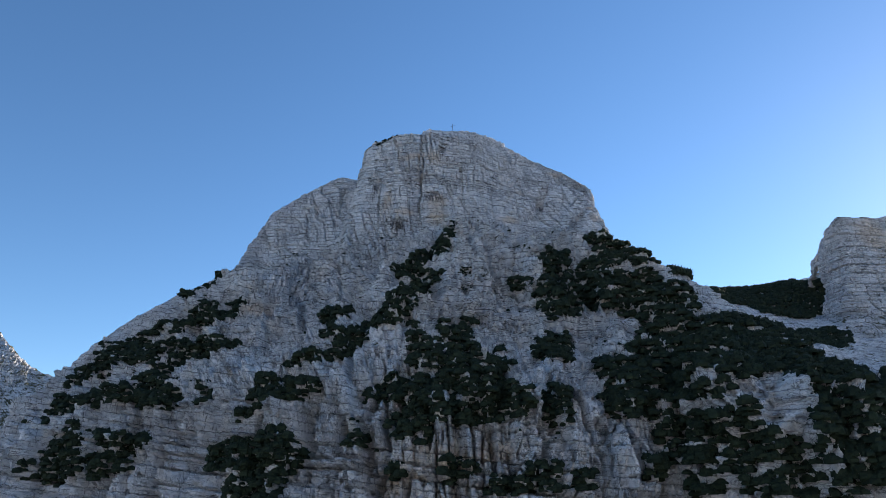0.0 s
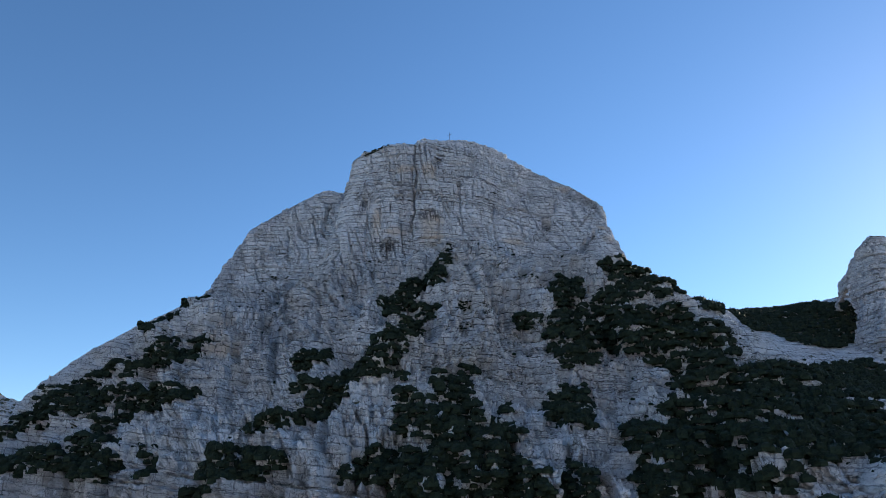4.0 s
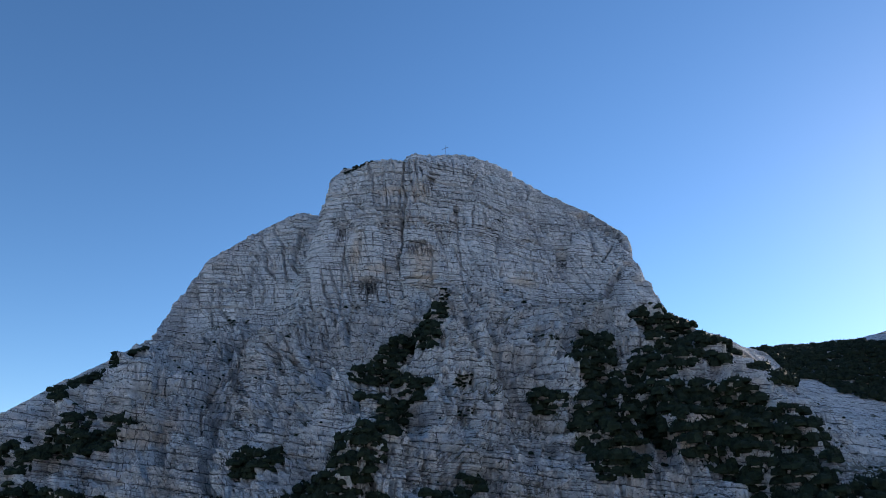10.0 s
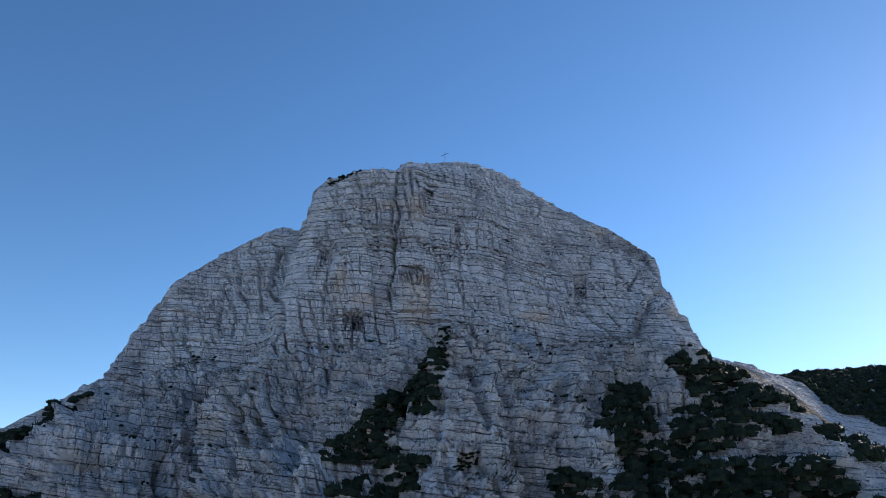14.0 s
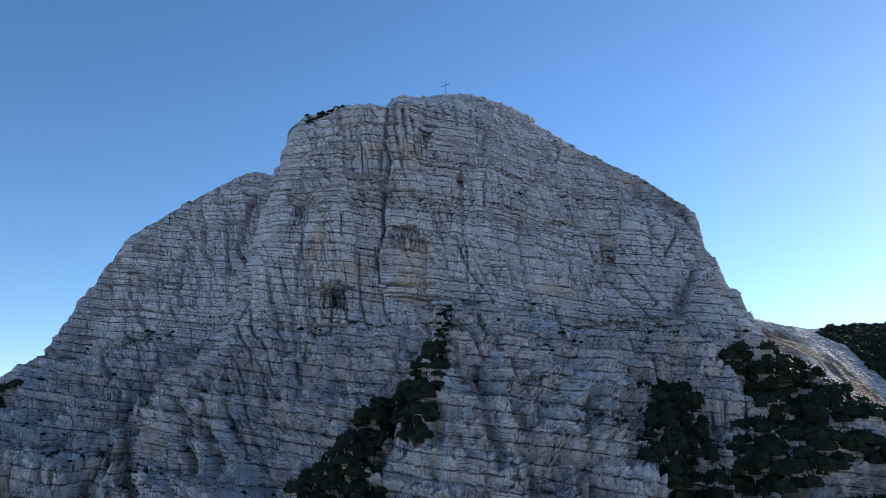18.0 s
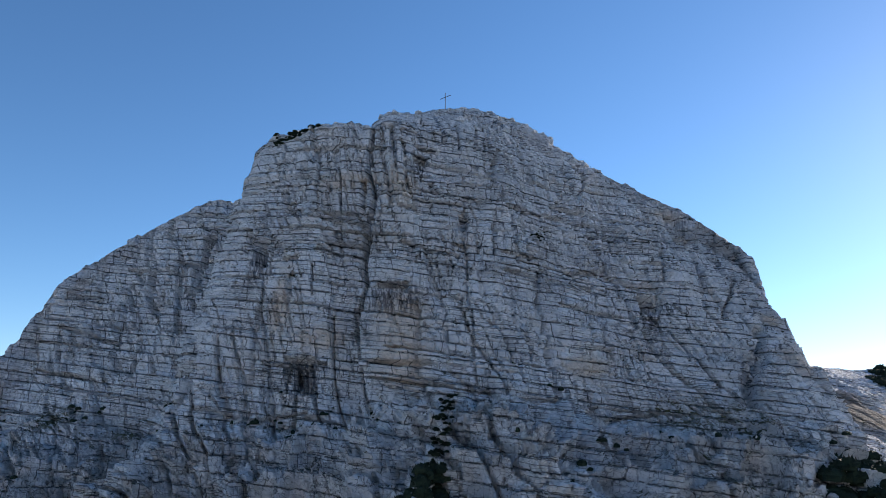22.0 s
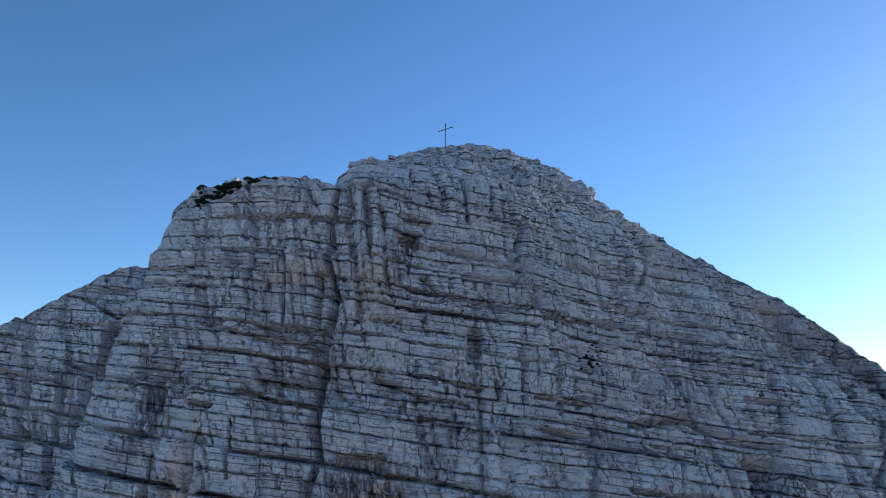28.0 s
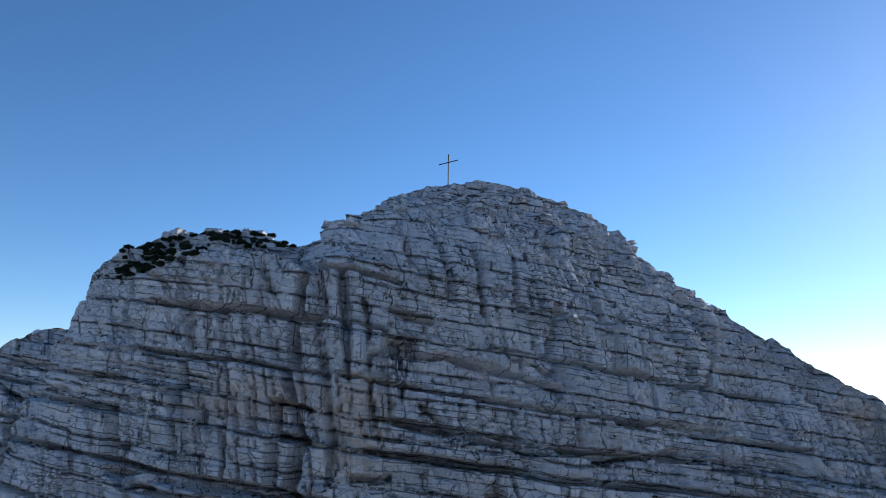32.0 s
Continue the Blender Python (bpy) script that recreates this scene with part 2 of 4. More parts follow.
        gentle = ramp(t, s.outputs[2], (0.05, 0.0), (0.35, 1.0))
        clump = ramp(t, noise_at(t, place(t), 0.5, 7, 0.75), (0.44, 0.0), (0.50, 1.0))
        for centre, size in turfs:
            c = blend(t, "MIX", maths(t, "MULTIPLY", patch(t, centre, size, clump), gentle), c, grass)
    for centre, size in soils:
        # Dry tan earth, darkened in the colour to stand in for missing shade.
        earth = ramp(t, fine, (0.3, (0.12, 0.10, 0.08)), (0.6, (0.21, 0.18, 0.15)))
        c = blend(t, "MIX", patch(t, centre, size, ramp(t, broad, (0.3, 0.7), (0.5, 1.0))), c, earth)
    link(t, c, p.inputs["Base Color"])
    p.inputs["Roughness"].default_value = 0.92
    p.inputs["Specular IOR Level"].default_value = 0.2
    h = bump(t, noise_at(t, place(t, (1, 1, 1.8)), 0.45, 6, 0.7), 0.7, 1.2)
    h = bump(t, thin, 0.4, 0.25, h)
    h = bump(t, fine, 1.0, 0.3, h)
    h = bump(t, crackle, 0.8, 0.3, h)
    h = bump(t, seam_a, 0.9, 0.35, h)
    h = bump(t, tint_a, 0.5, 0.4, h)
    link(t, h, p.inputs["Normal"])
    return m


def leaf_material(name, dark, pale):
    m, t, p = nodes_of(name)
    isle = node(t, "ShaderNodeNewGeometry").outputs["Random Per Island"]
    c = ramp(t, isle, (0.0, dark), (1.0, pale))
    c = blend(t, "MULTIPLY", 0.6, c, ramp(t, noise_at(t, place(t), 0.5, 4), (0.3, 0.55), (0.7, 1.0)))
    link(t, c, p.inputs["Base Color"])
    p.inputs["Roughness"].default_value = 0.75
    p.inputs["Specular IOR Level"].default_value = 0.15
    link(t, bump(t, noise_at(t, place(t), 2.6, 5, 0.75), 0.9, 0.35), p.inputs["Normal"])
    return m


# Water stains, with the shade of the niches painted into the same patches.
STAINS_AND_NICHE_SHADE = [((40.5, -31, 340.5), (2.2, 9, 3.5)), ((-24, -43, 328.5), (4, 9, 4.5)), ((-36, -32, 350), (1.4, 9, 4.5)), ((-4.8, -28, 371.5), (2, 9, 3)),
                ((-8, -40, 343), (5, 9, 3.5))]
LIMESTONE = rock_material("bedded limestone", 1.02, OCHRE, 0.12, 0.95, stains_and_shade=STAINS_AND_NICHE_SHADE, turfs=TURF_LEDGES[-6:], soils=DRY_SLOPE)
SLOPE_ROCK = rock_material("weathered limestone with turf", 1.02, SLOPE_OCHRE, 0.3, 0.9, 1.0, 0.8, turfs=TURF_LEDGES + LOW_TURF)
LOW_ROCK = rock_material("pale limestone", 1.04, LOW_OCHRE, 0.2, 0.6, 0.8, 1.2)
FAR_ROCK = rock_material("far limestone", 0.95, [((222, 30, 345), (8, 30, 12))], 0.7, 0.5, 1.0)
NEEDLES = leaf_material("dark pine needles", (0.014, 0.022, 0.013), (0.036, 0.050, 0.026))
# Unseen ground and far slope, kept pale to bounce sunlight onto the cliff.
BOUNCE_GROUND, bounce_tree, bounce_shader = nodes_of("unseen pale ground that bounces sunlight")
height_of = node(bounce_tree, "ShaderNodeSeparateXYZ")
link(bounce_tree, place(bounce_tree), height_of.inputs[0])
above_floor = node(bounce_tree, "ShaderNodeMapRange", clamp=True)
above_floor.inputs[1].default_value, above_floor.inputs[2].default_value = 110, 190
link(bounce_tree, height_of.outputs[2], above_floor.inputs[0])
bounce_floor = ramp(bounce_tree, noise_at(bounce_tree, place(bounce_tree), 0.05, 6, 0.7), (0.35, (0.34, 0.35, 0.31)), (0.65, (0.54, 0.54, 0.49)))
scree = ramp(bounce_tree, noise_at(bounce_tree, place(bounce_tree), 0.02, 6, 0.7), (0.35, (0.42, 0.43, 0.43)), (0.65, (0.56, 0.57, 0.57)))
link(bounce_tree, blend(bounce_tree, "MIX", above_floor.outputs[0], bounce_floor, scree), bounce_shader.inputs["Base Color"])
bounce_shader.inputs["Roughness"].default_value = 0.95
TURF = leaf_material("dry alpine turf", (0.05, 0.05, 0.022), (0.13, 0.115, 0.055))


# ---- noise in numpy ----
def chance(*keys):
    """A number from 0 to 1 for each set of whole numbers."""
    h = np.zeros(np.broadcast(*keys).shape, np.uint32)
    for n, k in enumerate(keys):
        h = (h ^ (np.asarray(k).astype(np.int64) & 0xFFFFFFFF).astype(np.uint32)) * np.uint32(0x9E3779B1 + 2 * n)
        h ^= h >> np.uint32(15)
        h *= np.uint32(0x85EBCA6B)
        h ^= h >> np.uint32(13)
    return (h & np.uint32(0xFFFFFF)).astype(np.float32) / np.float32(0x1000000)


def soft_noise(p, seed=0):
    """Smooth value noise from -1 to 1 at rows of places."""
    p = np.asarray(p, np.float32)
    c = np.floor(p)
    f = p - c
    f = f * f * (3 - 2 * f)
    c = c.astype(np.int64)
    out = 0
    for i in (0, 1):
        for j in (0, 1):
            for k in (0, 1):
                w = (f[:, 0] if i else 1 - f[:, 0]) * (f[:, 1] if j else 1 - f[:, 1]) * (f[:, 2] if k else 1 - f[:, 2])
                out = out + w * chance(c[:, 0] + i, c[:, 1] + j, c[:, 2] + k, np.int64(seed))
    return 2 * out - 1


def rough_noise(p, seed=0, octaves=4):
    return sum(0.5**n * soft_noise(np.asarray(p) * 2.03**n, seed + n) for n in range(octaves)) / 1.6


# ---- the mountain's form: contour lines from the far left spur to the right-hand saddle ----
STATIONS = [0, 1, 2, 2.4, 3, 3.4, 4, 4.65, 5, 5.45, 6, 6.6, 7, 8, 8.55, 9, 9.5, 10, 11, 11.3, 12, 13, 14, 15]
RIDGE = [(-240, 40, 185), (-158, -33, 276), (-107, -17, 317), (-104, -8, 329), (-94, 1, 354.3), (-80.5, 6, 367), (-62, 9, 378.5), (-49, 8, 377),
         (-44.9, -9, 384.5), (-37, -7, 390), (-25, -8, 389.5), (-16.5, -8, 388), (-8.5, -3, 396.8), (6, 2, 401), (21, 2, 396), (32, -1.5, 385),
         (46, -5, 375.5), (59.5, -9, 366), (68, -14, 354), (73, 16, 340), (112, 70, 342), (160, 115, 343.5), (215, 115, 348), (300, 130, 372)]
RIM = [(-240, 20, 175), (-158, -42, 269), (-106, -22, 312.5), (-101, -14, 324), (-93, -3, 345.5), (-79.5, 1, 358.5), (-62, 4, 371), (-50, 0, 368),
       (-43.9, -14, 380), (-36, -21, 381.5), (-26, -25, 382), (-17, -27, 380.5), (-11, -27.5, 382.5), (6, -24, 381.5), (19, -16, 380), (31, -12, 377),
       (46, -12, 368), (62, -14, 357), (67.2, -21, 342.5), (70, 2, 329), (108, 30, 329.5), (158, 80, 332), (212, 85, 338), (295, 95, 355)]
FOOT = [(-240, -5, 160), (-152, -58, 258), (-104, -34, 305), (-92, -16, 320), (-68, -22, 321), (-47, -43, 320), (-27, -43, 320), (-14, -43.5, 320),
        (9, -49, 326), (32, -41, 321), (61, -46, 321), (68.8, -40, 317), (84.5, -50, 303), (135, 10, 296), (200, 40, 303), (290, 50, 320)]
WAIST = [(-240, -40, 140), (-152, -75, 241), (-100, -72, 280), (-80, -71, 291), (-62, -66, 292), (-48, -63, 296), (-27, -72, 296), (-12, -80, 296),
         (12, -76, 299), (38, -68, 299), (58, -75, 296), (76, -78, 291), (93, -84, 279), (135, -45, 272), (195, -10, 275), (285, 0, 290)]
TERRACE = [(-240, -80, 120), (-156, -92, 222), (-98, -100, 253), (-78, -103, 256), (-55, -103, 262), (-38, -107, 264), (-20, -113, 268), (-8, -115, 265),
           (10, -108, 262), (36, -112, 259), (56, -120, 255.5), (76, -122, 256), (95, -122, 256), (135, -100, 252), (190, -70, 250), (280, -60, 255)]
LOW_TOP = [(-240, -110, 130), (-150, -110, 215), (-95, -122, 242), (-72, -126, 243), (-48, -141, 239), (-38, -144, 238), (-20, -147, 238), (0, -148, 237),
           (18, -147, 238), (38, -144, 238), (56, -144, 236), (72, -160, 238), (95, -165, 232), (135, -150, 228), (185, -130, 225), (275, -120, 225)]


def shifted(line, dx, dy, dz, sx=1.0):
    return [(x * sx + dx, y + dy, z + dz) for x, y, z in line]


def filled(line):
    """A contour of the sixteen main stations, with the stations between them filled in."""
    at, line = np.array(STATIONS), np.array(line, float)
    return np.stack([np.interp(at, np.arange(16), line[:, k]) for k in range(3)], 1)


BACK = [(x * 1.05, y + 90, z - 95) for x, y, z in RIDGE]
FOOT, WAIST, TERRACE, LOW_TOP = filled(FOOT), filled(WAIST), filled(TERRACE), filled(LOW_TOP)
FOOT[7], WAIST[7] = (-54, -27, 320.5), (-52.5, -55, 295)            # the wing stands back behind the corner
LOW_FOOT = shifted(LOW_TOP, 0, -11, -38)
BOTTOM = [(x * 1.3, -420, 45) for x, y, z in LOW_TOP]
CONTOURS = np.array([BACK, RIDGE, RIM, FOOT, WAIST, TERRACE, LOW_TOP, LOW_FOOT, BOTTOM], float)
ROWS = [12, 96, 340, 96, 96, 56, 80, 12]                            # rows of the sheet between two contours
COLS = [50, 84, 26, 40, 62, 84, 62, 34, 44, 44, 42, 34, 60, 60, 48, 60, 64, 44, 24, 76, 64, 50, 36]   # columns between two stations


def spread(counts):
    """Places along a line of stations, the given number of steps between each two."""
    return np.concatenate([n + np.arange(c) / c for n, c in enumerate(counts)] + [[len(counts)]])


def along(table, at, smooth):
    """Values of the table's rows at places between them: straight, or by a soft curve."""
    n = len(table)
    i = np.clip(np.floor(at).astype(int), 0, n - 2)
    f = (at - i).reshape(-1, *[1] * (table.ndim - 1))
    a, b = table[i], table[i + 1]
    if not smooth:
        return a + (b - a) * f
    before, after = table[np.maximum(i - 1, 0)], table[np.minimum(i + 2, n - 1)]
    ta, tb = (b - before) * 0.35, (after - a) * 0.35
    return (2 * f**3 - 3 * f**2 + 1) * a + (f**3 - 2 * f**2 + f) * ta + (3 * f**2 - 2 * f**3) * b + (f**3 - f**2) * tb


def normals_of(g):
    du, dv = np.gradient(g, axis=1), np.gradient(g, axis=0)
    n = np.cross(dv, du)
    return n / np.maximum(np.linalg.norm(n, axis=-1, keepdims=True), 1e-9)


def steps(thin, thick, span, seed):
    """Boundaries of beds of uneven thickness over a span of heights."""
    r = np.random.RandomState(seed)
    return np.cumsum(r.uniform(thin, thick, int(span / (0.5 * (thin + thick))) + 40)) - 60


MAJOR, MINOR = steps(2.2, 6.5, 560, 3), steps(0.45, 1.5, 560, 4)
DIP = 0.13


def edges_of(s, lines):
    """Which bed each height lies in, how far up in it (0 to 1), its thickness, and the distance to its nearer edge."""
    i = np.clip(np.searchsorted(lines, s), 1, len(lines) - 1)
    lo, hi = lines[i - 1], lines[i]
    return i, (s - lo) / (hi - lo), hi - lo, np.minimum(s - lo, hi - s)


def bedded(p, stair=0.0, columns=0.4, joint_span=1.0):
    """How far weathered beds and joints stand out at places: metres along the face's normal. stair: treads and risers on gentler ground."""
    s = p[:, 2] + DIP * p[:, 0] + 0.9 * soft_noise(p / (60, 60, 45), 11) + 0.16 * soft_noise(p / (5, 5, 4), 12)
    h = p[:, 0] + 0.7 * p[:, 1] + 1.1 * soft_noise(p / (6, 6, 14), 13)
    i, fi, hi, gi = edges_of(s, MAJOR)
    j, fj, hj, gj = edges_of(s, MINOR)
    bare = np.clip(0.55 + 1.6 * soft_noise(p / (9, 9, 11), 23), 0.15, 1)          # smooth panels among broken ground
    d = stair * (0.50 * hi * (fi - 0.5) + 0.40 * hj * (fj - 0.5))
    d += 0.9 * (chance(i, 7) - 0.5) + 0.5 * (chance(j, 8) - 0.5) * bare
    d += 0.10 * hj * (1 - (2 * fj - 1) ** 2)
    great = chance(i, 9) > 0.5                                            # every few metres a deep undercut bed
    d -= np.where(great, 2.6, 1.5) * np.clip(1.15 - gi / np.where(great, 0.42, 0.2), 0, 1) * (soft_noise(p / (9, 9, 8), 19) > np.where(great, -0.2, 0.0))
    d -= 0.6 * bare * np.clip(1 - gj / 0.15, 0, 1) * (soft_noise(p / (4, 4, 3), 20) > 0.0)
    for n, (bed, wide, out) in enumerate(((i, 5.5, 1.0), (j, 2.4, 0.5))):
        w = wide * joint_span * (0.55 + 1.0 * chance(bed, 21 + n))
        q = h / w + 9 * chance(bed, 31 + n)
        cell = np.floor(q)
        side = np.abs(q - np.round(q)) * w
        d += out * (chance(bed, cell, 41 + n) ** 1.5 - 0.4) * (bare if n else 1)
        d -= (0.7 - 0.2 * n) * np.clip(1 - side / 0.22, 0, 1) * (chance(bed, cell, 51 + n) > 0.5)
    q = (h + 2.2 * soft_noise(p / (9, 9, 22), 15)) / (4.2 * joint_span)
    cell = np.floor(q)
    side = np.abs(q - np.round(q)) * 4.2 * joint_span
    d += columns * (2.6 * (chance(cell, 16) - 0.5) - 2.6 * np.clip(1.1 - side / (0.3 + 0.4 * (chance(cell, 18) > 0.6)), 0, 1) * (soft_noise(p / (8, 8, 12), 17) > 0.0))
    q = (h + 1.2 * soft_noise(p / (5, 5, 9), 25)) / (1.7 * joint_span)          # narrower flutes that come and go
    cell, run = np.floor(q), soft_noise(p / (7, 7, 6), 26) > 0.05
    side = np.abs(q - np.round(q)) * 1.7 * joint_span
    d += columns * run * (1.0 * (chance(cell, i, 27) - 0.5) - 1.3 * np.clip(1 - side / 0.25, 0, 1) * (chance(cell, i, 28) > 0.4))
    return d


# Gullies, cracks and niches in the summit cliff: (x, z) of both ends, half width, depth.
UPPER_CRACKS = [
    (0.7, 3.0, [(-14.6, 380.4), (-14.9, 373.8), (-13.2, 364.8), (-13.6, 358.4), (-14.1, 353.5), (-13.8, 344.4), (-14.6, 336.5)]),
    (0.42, 2.4, [(-27.1, 361.1), (-20.5, 359.7), (-14.1, 358.3)]),
    (0.42, 2.4, [(-24.5, 353.3), (-19.5, 352.5), (-13.8, 351.6)]),
    (0.42, 2.4, [(-30.0, 352.3), (-27.1, 351.6)]),
    (0.42, 2.4, [(-7.9, 354.8), (-1.8, 352.8), (3.1, 352.1)]),
    (0.42, 2.4, [(-7.6, 373.0), (-0.2, 373.2), (7.5, 371.1), (12.0, 369.7)]),
    (0.6, 3.0, [(24.4, 349.8), (32.3, 350.9), (37.8, 348.1), (43.3, 347.3)]),
    (0.5, 2.2, [(19.3, 349.6), (18.7, 344.2), (18.4, 334.0), (19.5, 326.4)]),
    (0.5, 2.2, [(4.2, 361.3), (4.4, 356.6)]),
    (0.42, 2.4, [(-27.1, 332.2), (-19.4, 331.2)]),
]
MIDDLE_CRACKS = [
    (0.42, 2.4, [(12.6, 349.7), (16.8, 348.8)]),
    (0.42, 2.4, [(-2.3, 368.3), (2.1, 365.0), (9.5, 364.4), (17.5, 364.2)]),
    (0.42, 2.4, [(-12.5, 331.3), (-6.5, 330.8), (-1.2, 330.9)]),
    (0.42, 2.4, [(22.7, 342.8), (31.8, 341.5), (42.0, 340.7)]),
    (0.5, 2.2, [(45.4, 356.1), (44.5, 349.2)]),
    (0.5, 2.2, [(60.0, 350.7), (53.1, 340.4)]),
    (1.4, 4.0, [(59.7, 338.3), (54.9, 330.5), (51.8, 325.2)]),
    (1.0, 3.0, [(-71.5, 358.0), (-68.6, 349.2), (-64.6, 345.8)]),
    (1.0, 3.0, [(-75.7, 354.1), (-73.5, 346.4), (-71.7, 337.4), (-68.2, 331.4)]),
    (1.3, 4.0, [(-57.2, 366.1), (-57.8, 357.7), (-56.8, 347.6), (-45.3, 336.2), (-44.3, 328.6), (-45.1, 322.5)]),
    (0.42, 2.4, [(-67.5, 372.0), (-44.9, 362.4)]),
]
LOWER_CRACKS = [
    (0.42, 2.4, [(-78.1, 358.6), (-61.3, 355.7)]),
    (0.42, 2.4, [(-89.0, 342.9), (-70.7, 338.5)]),
    (0.42, 2.4, [(-90.8, 332.9), (-73.3, 329.9)]),
    (0.42, 2.4, [(-41.9, 323.4), (-30.6, 321.7), (-21.8, 322.6)]),
    (0.42, 2.4, [(-21.8, 321.8), (-10.3, 319.7), (-0.9, 320.1)]),
    (0.42, 2.4, [(19.3, 325.2), (27.8, 321.9), (37.2, 322.7)]),
    (0.42, 2.4, [(-30.3, 362.1), (-23.9, 361.5), (-18.1, 360.8), (-13.3, 360.2)]),
    (0.42, 2.4, [(-31.4, 364.4), (-29.5, 364.3)]),
    (0.42, 2.4, [(-21.8, 354.7), (-14.8, 353.9)]),
    (0.42, 2.4, [(-8.5, 362.0), (-5.3, 362.0)]),
    (0.55, 2.8, [(-5.0, 366.9), (-0.2, 366.0), (4.0, 365.2), (9.6, 364.4), (14.9, 363.4), (25.2, 363.8)]),
]
OUTER_CRACKS = [
    (0.42, 2.4, [(17.6, 366.9), (25.5, 366.7), (31.1, 365.9)]),
    (0.42, 2.4, [(6.8, 372.6), (11.0, 371.7)]),
    (0.42, 2.4, [(-5.8, 377.7), (-1.8, 376.9)]),
    (0.5, 2.2, [(4.1, 360.2), (3.7, 358.0)]),
    (0.5, 2.2, [(-28.0, 383.9), (-26.8, 374.6)]),
    (0.5, 2.2, [(-34.9, 381.5), (-33.3, 371.7)]),
    (0.5, 2.2, [(-10.6, 381.2), (-9.5, 370.5)]),
    (0.5, 2.2, [(33.3, 379.6), (30.6, 370.9)]),
    (0.5, 2.2, [(12.5, 379.1), (11.0, 371.3)]),
    (0.42, 2.4, [(-63.4, 373.4), (-39.9, 369.2)]),
    (0.42, 2.4, [(-65.6, 359.9), (-57.6, 358.4)]),
]
CRACKS = UPPER_CRACKS + MIDDLE_CRACKS + LOWER_CRACKS + OUTER_CRACKS
UPPER_CLEFTS = [
    (1.6, 3.5, [(-67.8, 231.4), (-67.4, 225.4), (-66.5, 216.8)]),
    (0.9, 3.5, [(-64.5, 274.7), (-59.2, 265.7), (-59.5, 259.6)]),
    (1.1, 3.5, [(-66.6, 308.2), (-60.7, 291.4), (-45.0, 264.2)]),
    (0.9, 3.5, [(-43.6, 301.2), (-36.1, 278.5)]),
    (0.9, 3.5, [(-17.1, 238.2), (-18.2, 230.1), (-16.7, 220.8)]),
    (0.9, 3.5, [(-27.7, 239.0), (-24.2, 229.7), (-25.0, 222.1)]),
    (0.9, 3.5, [(-34.8, 236.3), (-33.5, 225.4), (-32.7, 216.0)]),
    (0.9, 3.5, [(-13.7, 232.3), (-12.4, 224.7), (-13.1, 215.8)]),
    (0.9, 3.5, [(3.9, 233.0), (4.3, 224.1), (3.6, 215.6)]),
    (0.9, 3.5, [(10.3, 228.9), (10.3, 220.3)]),
    (0.9, 3.5, [(22.1, 229.1), (21.8, 220.1)]),
    (0.9, 3.5, [(36.0, 228.7), (37.2, 215.3)]),
]
MIDDLE_CLEFTS = [
    (1.2, 3.5, [(40.8, 231.5), (42.1, 223.7), (44.5, 216.4)]),
    (1.2, 3.5, [(-84.4, 233.2), (-86.7, 219.7)]),
    (1.0, 3.5, [(-76.0, 236.4), (-69.9, 228.0)]),
    (1.4, 3.5, [(-122.4, 233.4), (-119.4, 219.0)]),
    (0.9, 3.5, [(-43.3, 232.8), (-42.9, 227.8)]),
    (0.9, 3.5, [(-26.0, 249.3), (-24.0, 242.2)]),
    (0.9, 2.8, [(-64.6, 304.9), (-58.7, 298.2), (-61.0, 292.6), (-60.8, 286.7)]),
    (0.9, 2.8, [(-39.6, 300.7), (-33.1, 292.9)]),
    (0.9, 2.8, [(5.8, 308.7), (8.4, 300.0), (8.4, 293.9)]),
    (0.9, 2.8, [(-7.7, 304.5), (-7.3, 299.1)]),
    (0.9, 2.8, [(0.9, 302.0), (0.5, 296.4)]),
    (0.9, 2.8, [(-27.9, 302.4), (-27.2, 292.8)]),
    (0.9, 2.8, [(-20.2, 309.8), (-19.4, 302.6)]),
]
LOWER_CLEFTS = [
    (0.9, 2.8, [(22.4, 302.1), (21.8, 295.5)]),
]
CLEFTS = UPPER_CLEFTS + MIDDLE_CLEFTS + LOWER_CLEFTS
SLOPE_CRACKS = [(1.4, 2.2, [(-58, 318), (-61, 284)]), (1.0, 1.6, [(-45, 312), (-46, 286)]), (0.8, 1.5, [(-66, 300), (-67, 282)]), (0.8, 1.3, [(-38, 316), (-36, 292)]),
                (0.35, 1.2, [(29, 352), (30, 330)]), (0.35, 1.0, [(12, 372), (15, 352)]), (0.4, 1.5, [(-33, 355), (-33.5, 322)]), (0.45, 1.5, [(4.5, 352), (6.5, 326)])]
NICHES = [((-4.8, 373.9), 1.5, 1.0, 3.0), ((40.6, 344.0), 1.9, 1.8, 4.5), ((-35.2, 353.8), 1.0, 2.4, 3.4), ((-24.0, 329.6), 0.8, 2.4, 3.4), ((-22.0, 329.0), 0.7, 2.8, 3.0), ((-26.0, 330.2), 0.4, 1.8, 2.2),
          ((-8.6, 345.6), 2.6, 0.8, 3.0), ((-68, 281.5), 6.5, 1.6, 3.5), ((-77, 290.6), 2.2, 0.9, 2.6), ((53, 360.6), 2.2, 0.8, 2.2), ((-14, 273), 1.2, 1.6, 2.5), ((4.0, 359.0), 0.7, 1.8, 2.6)]


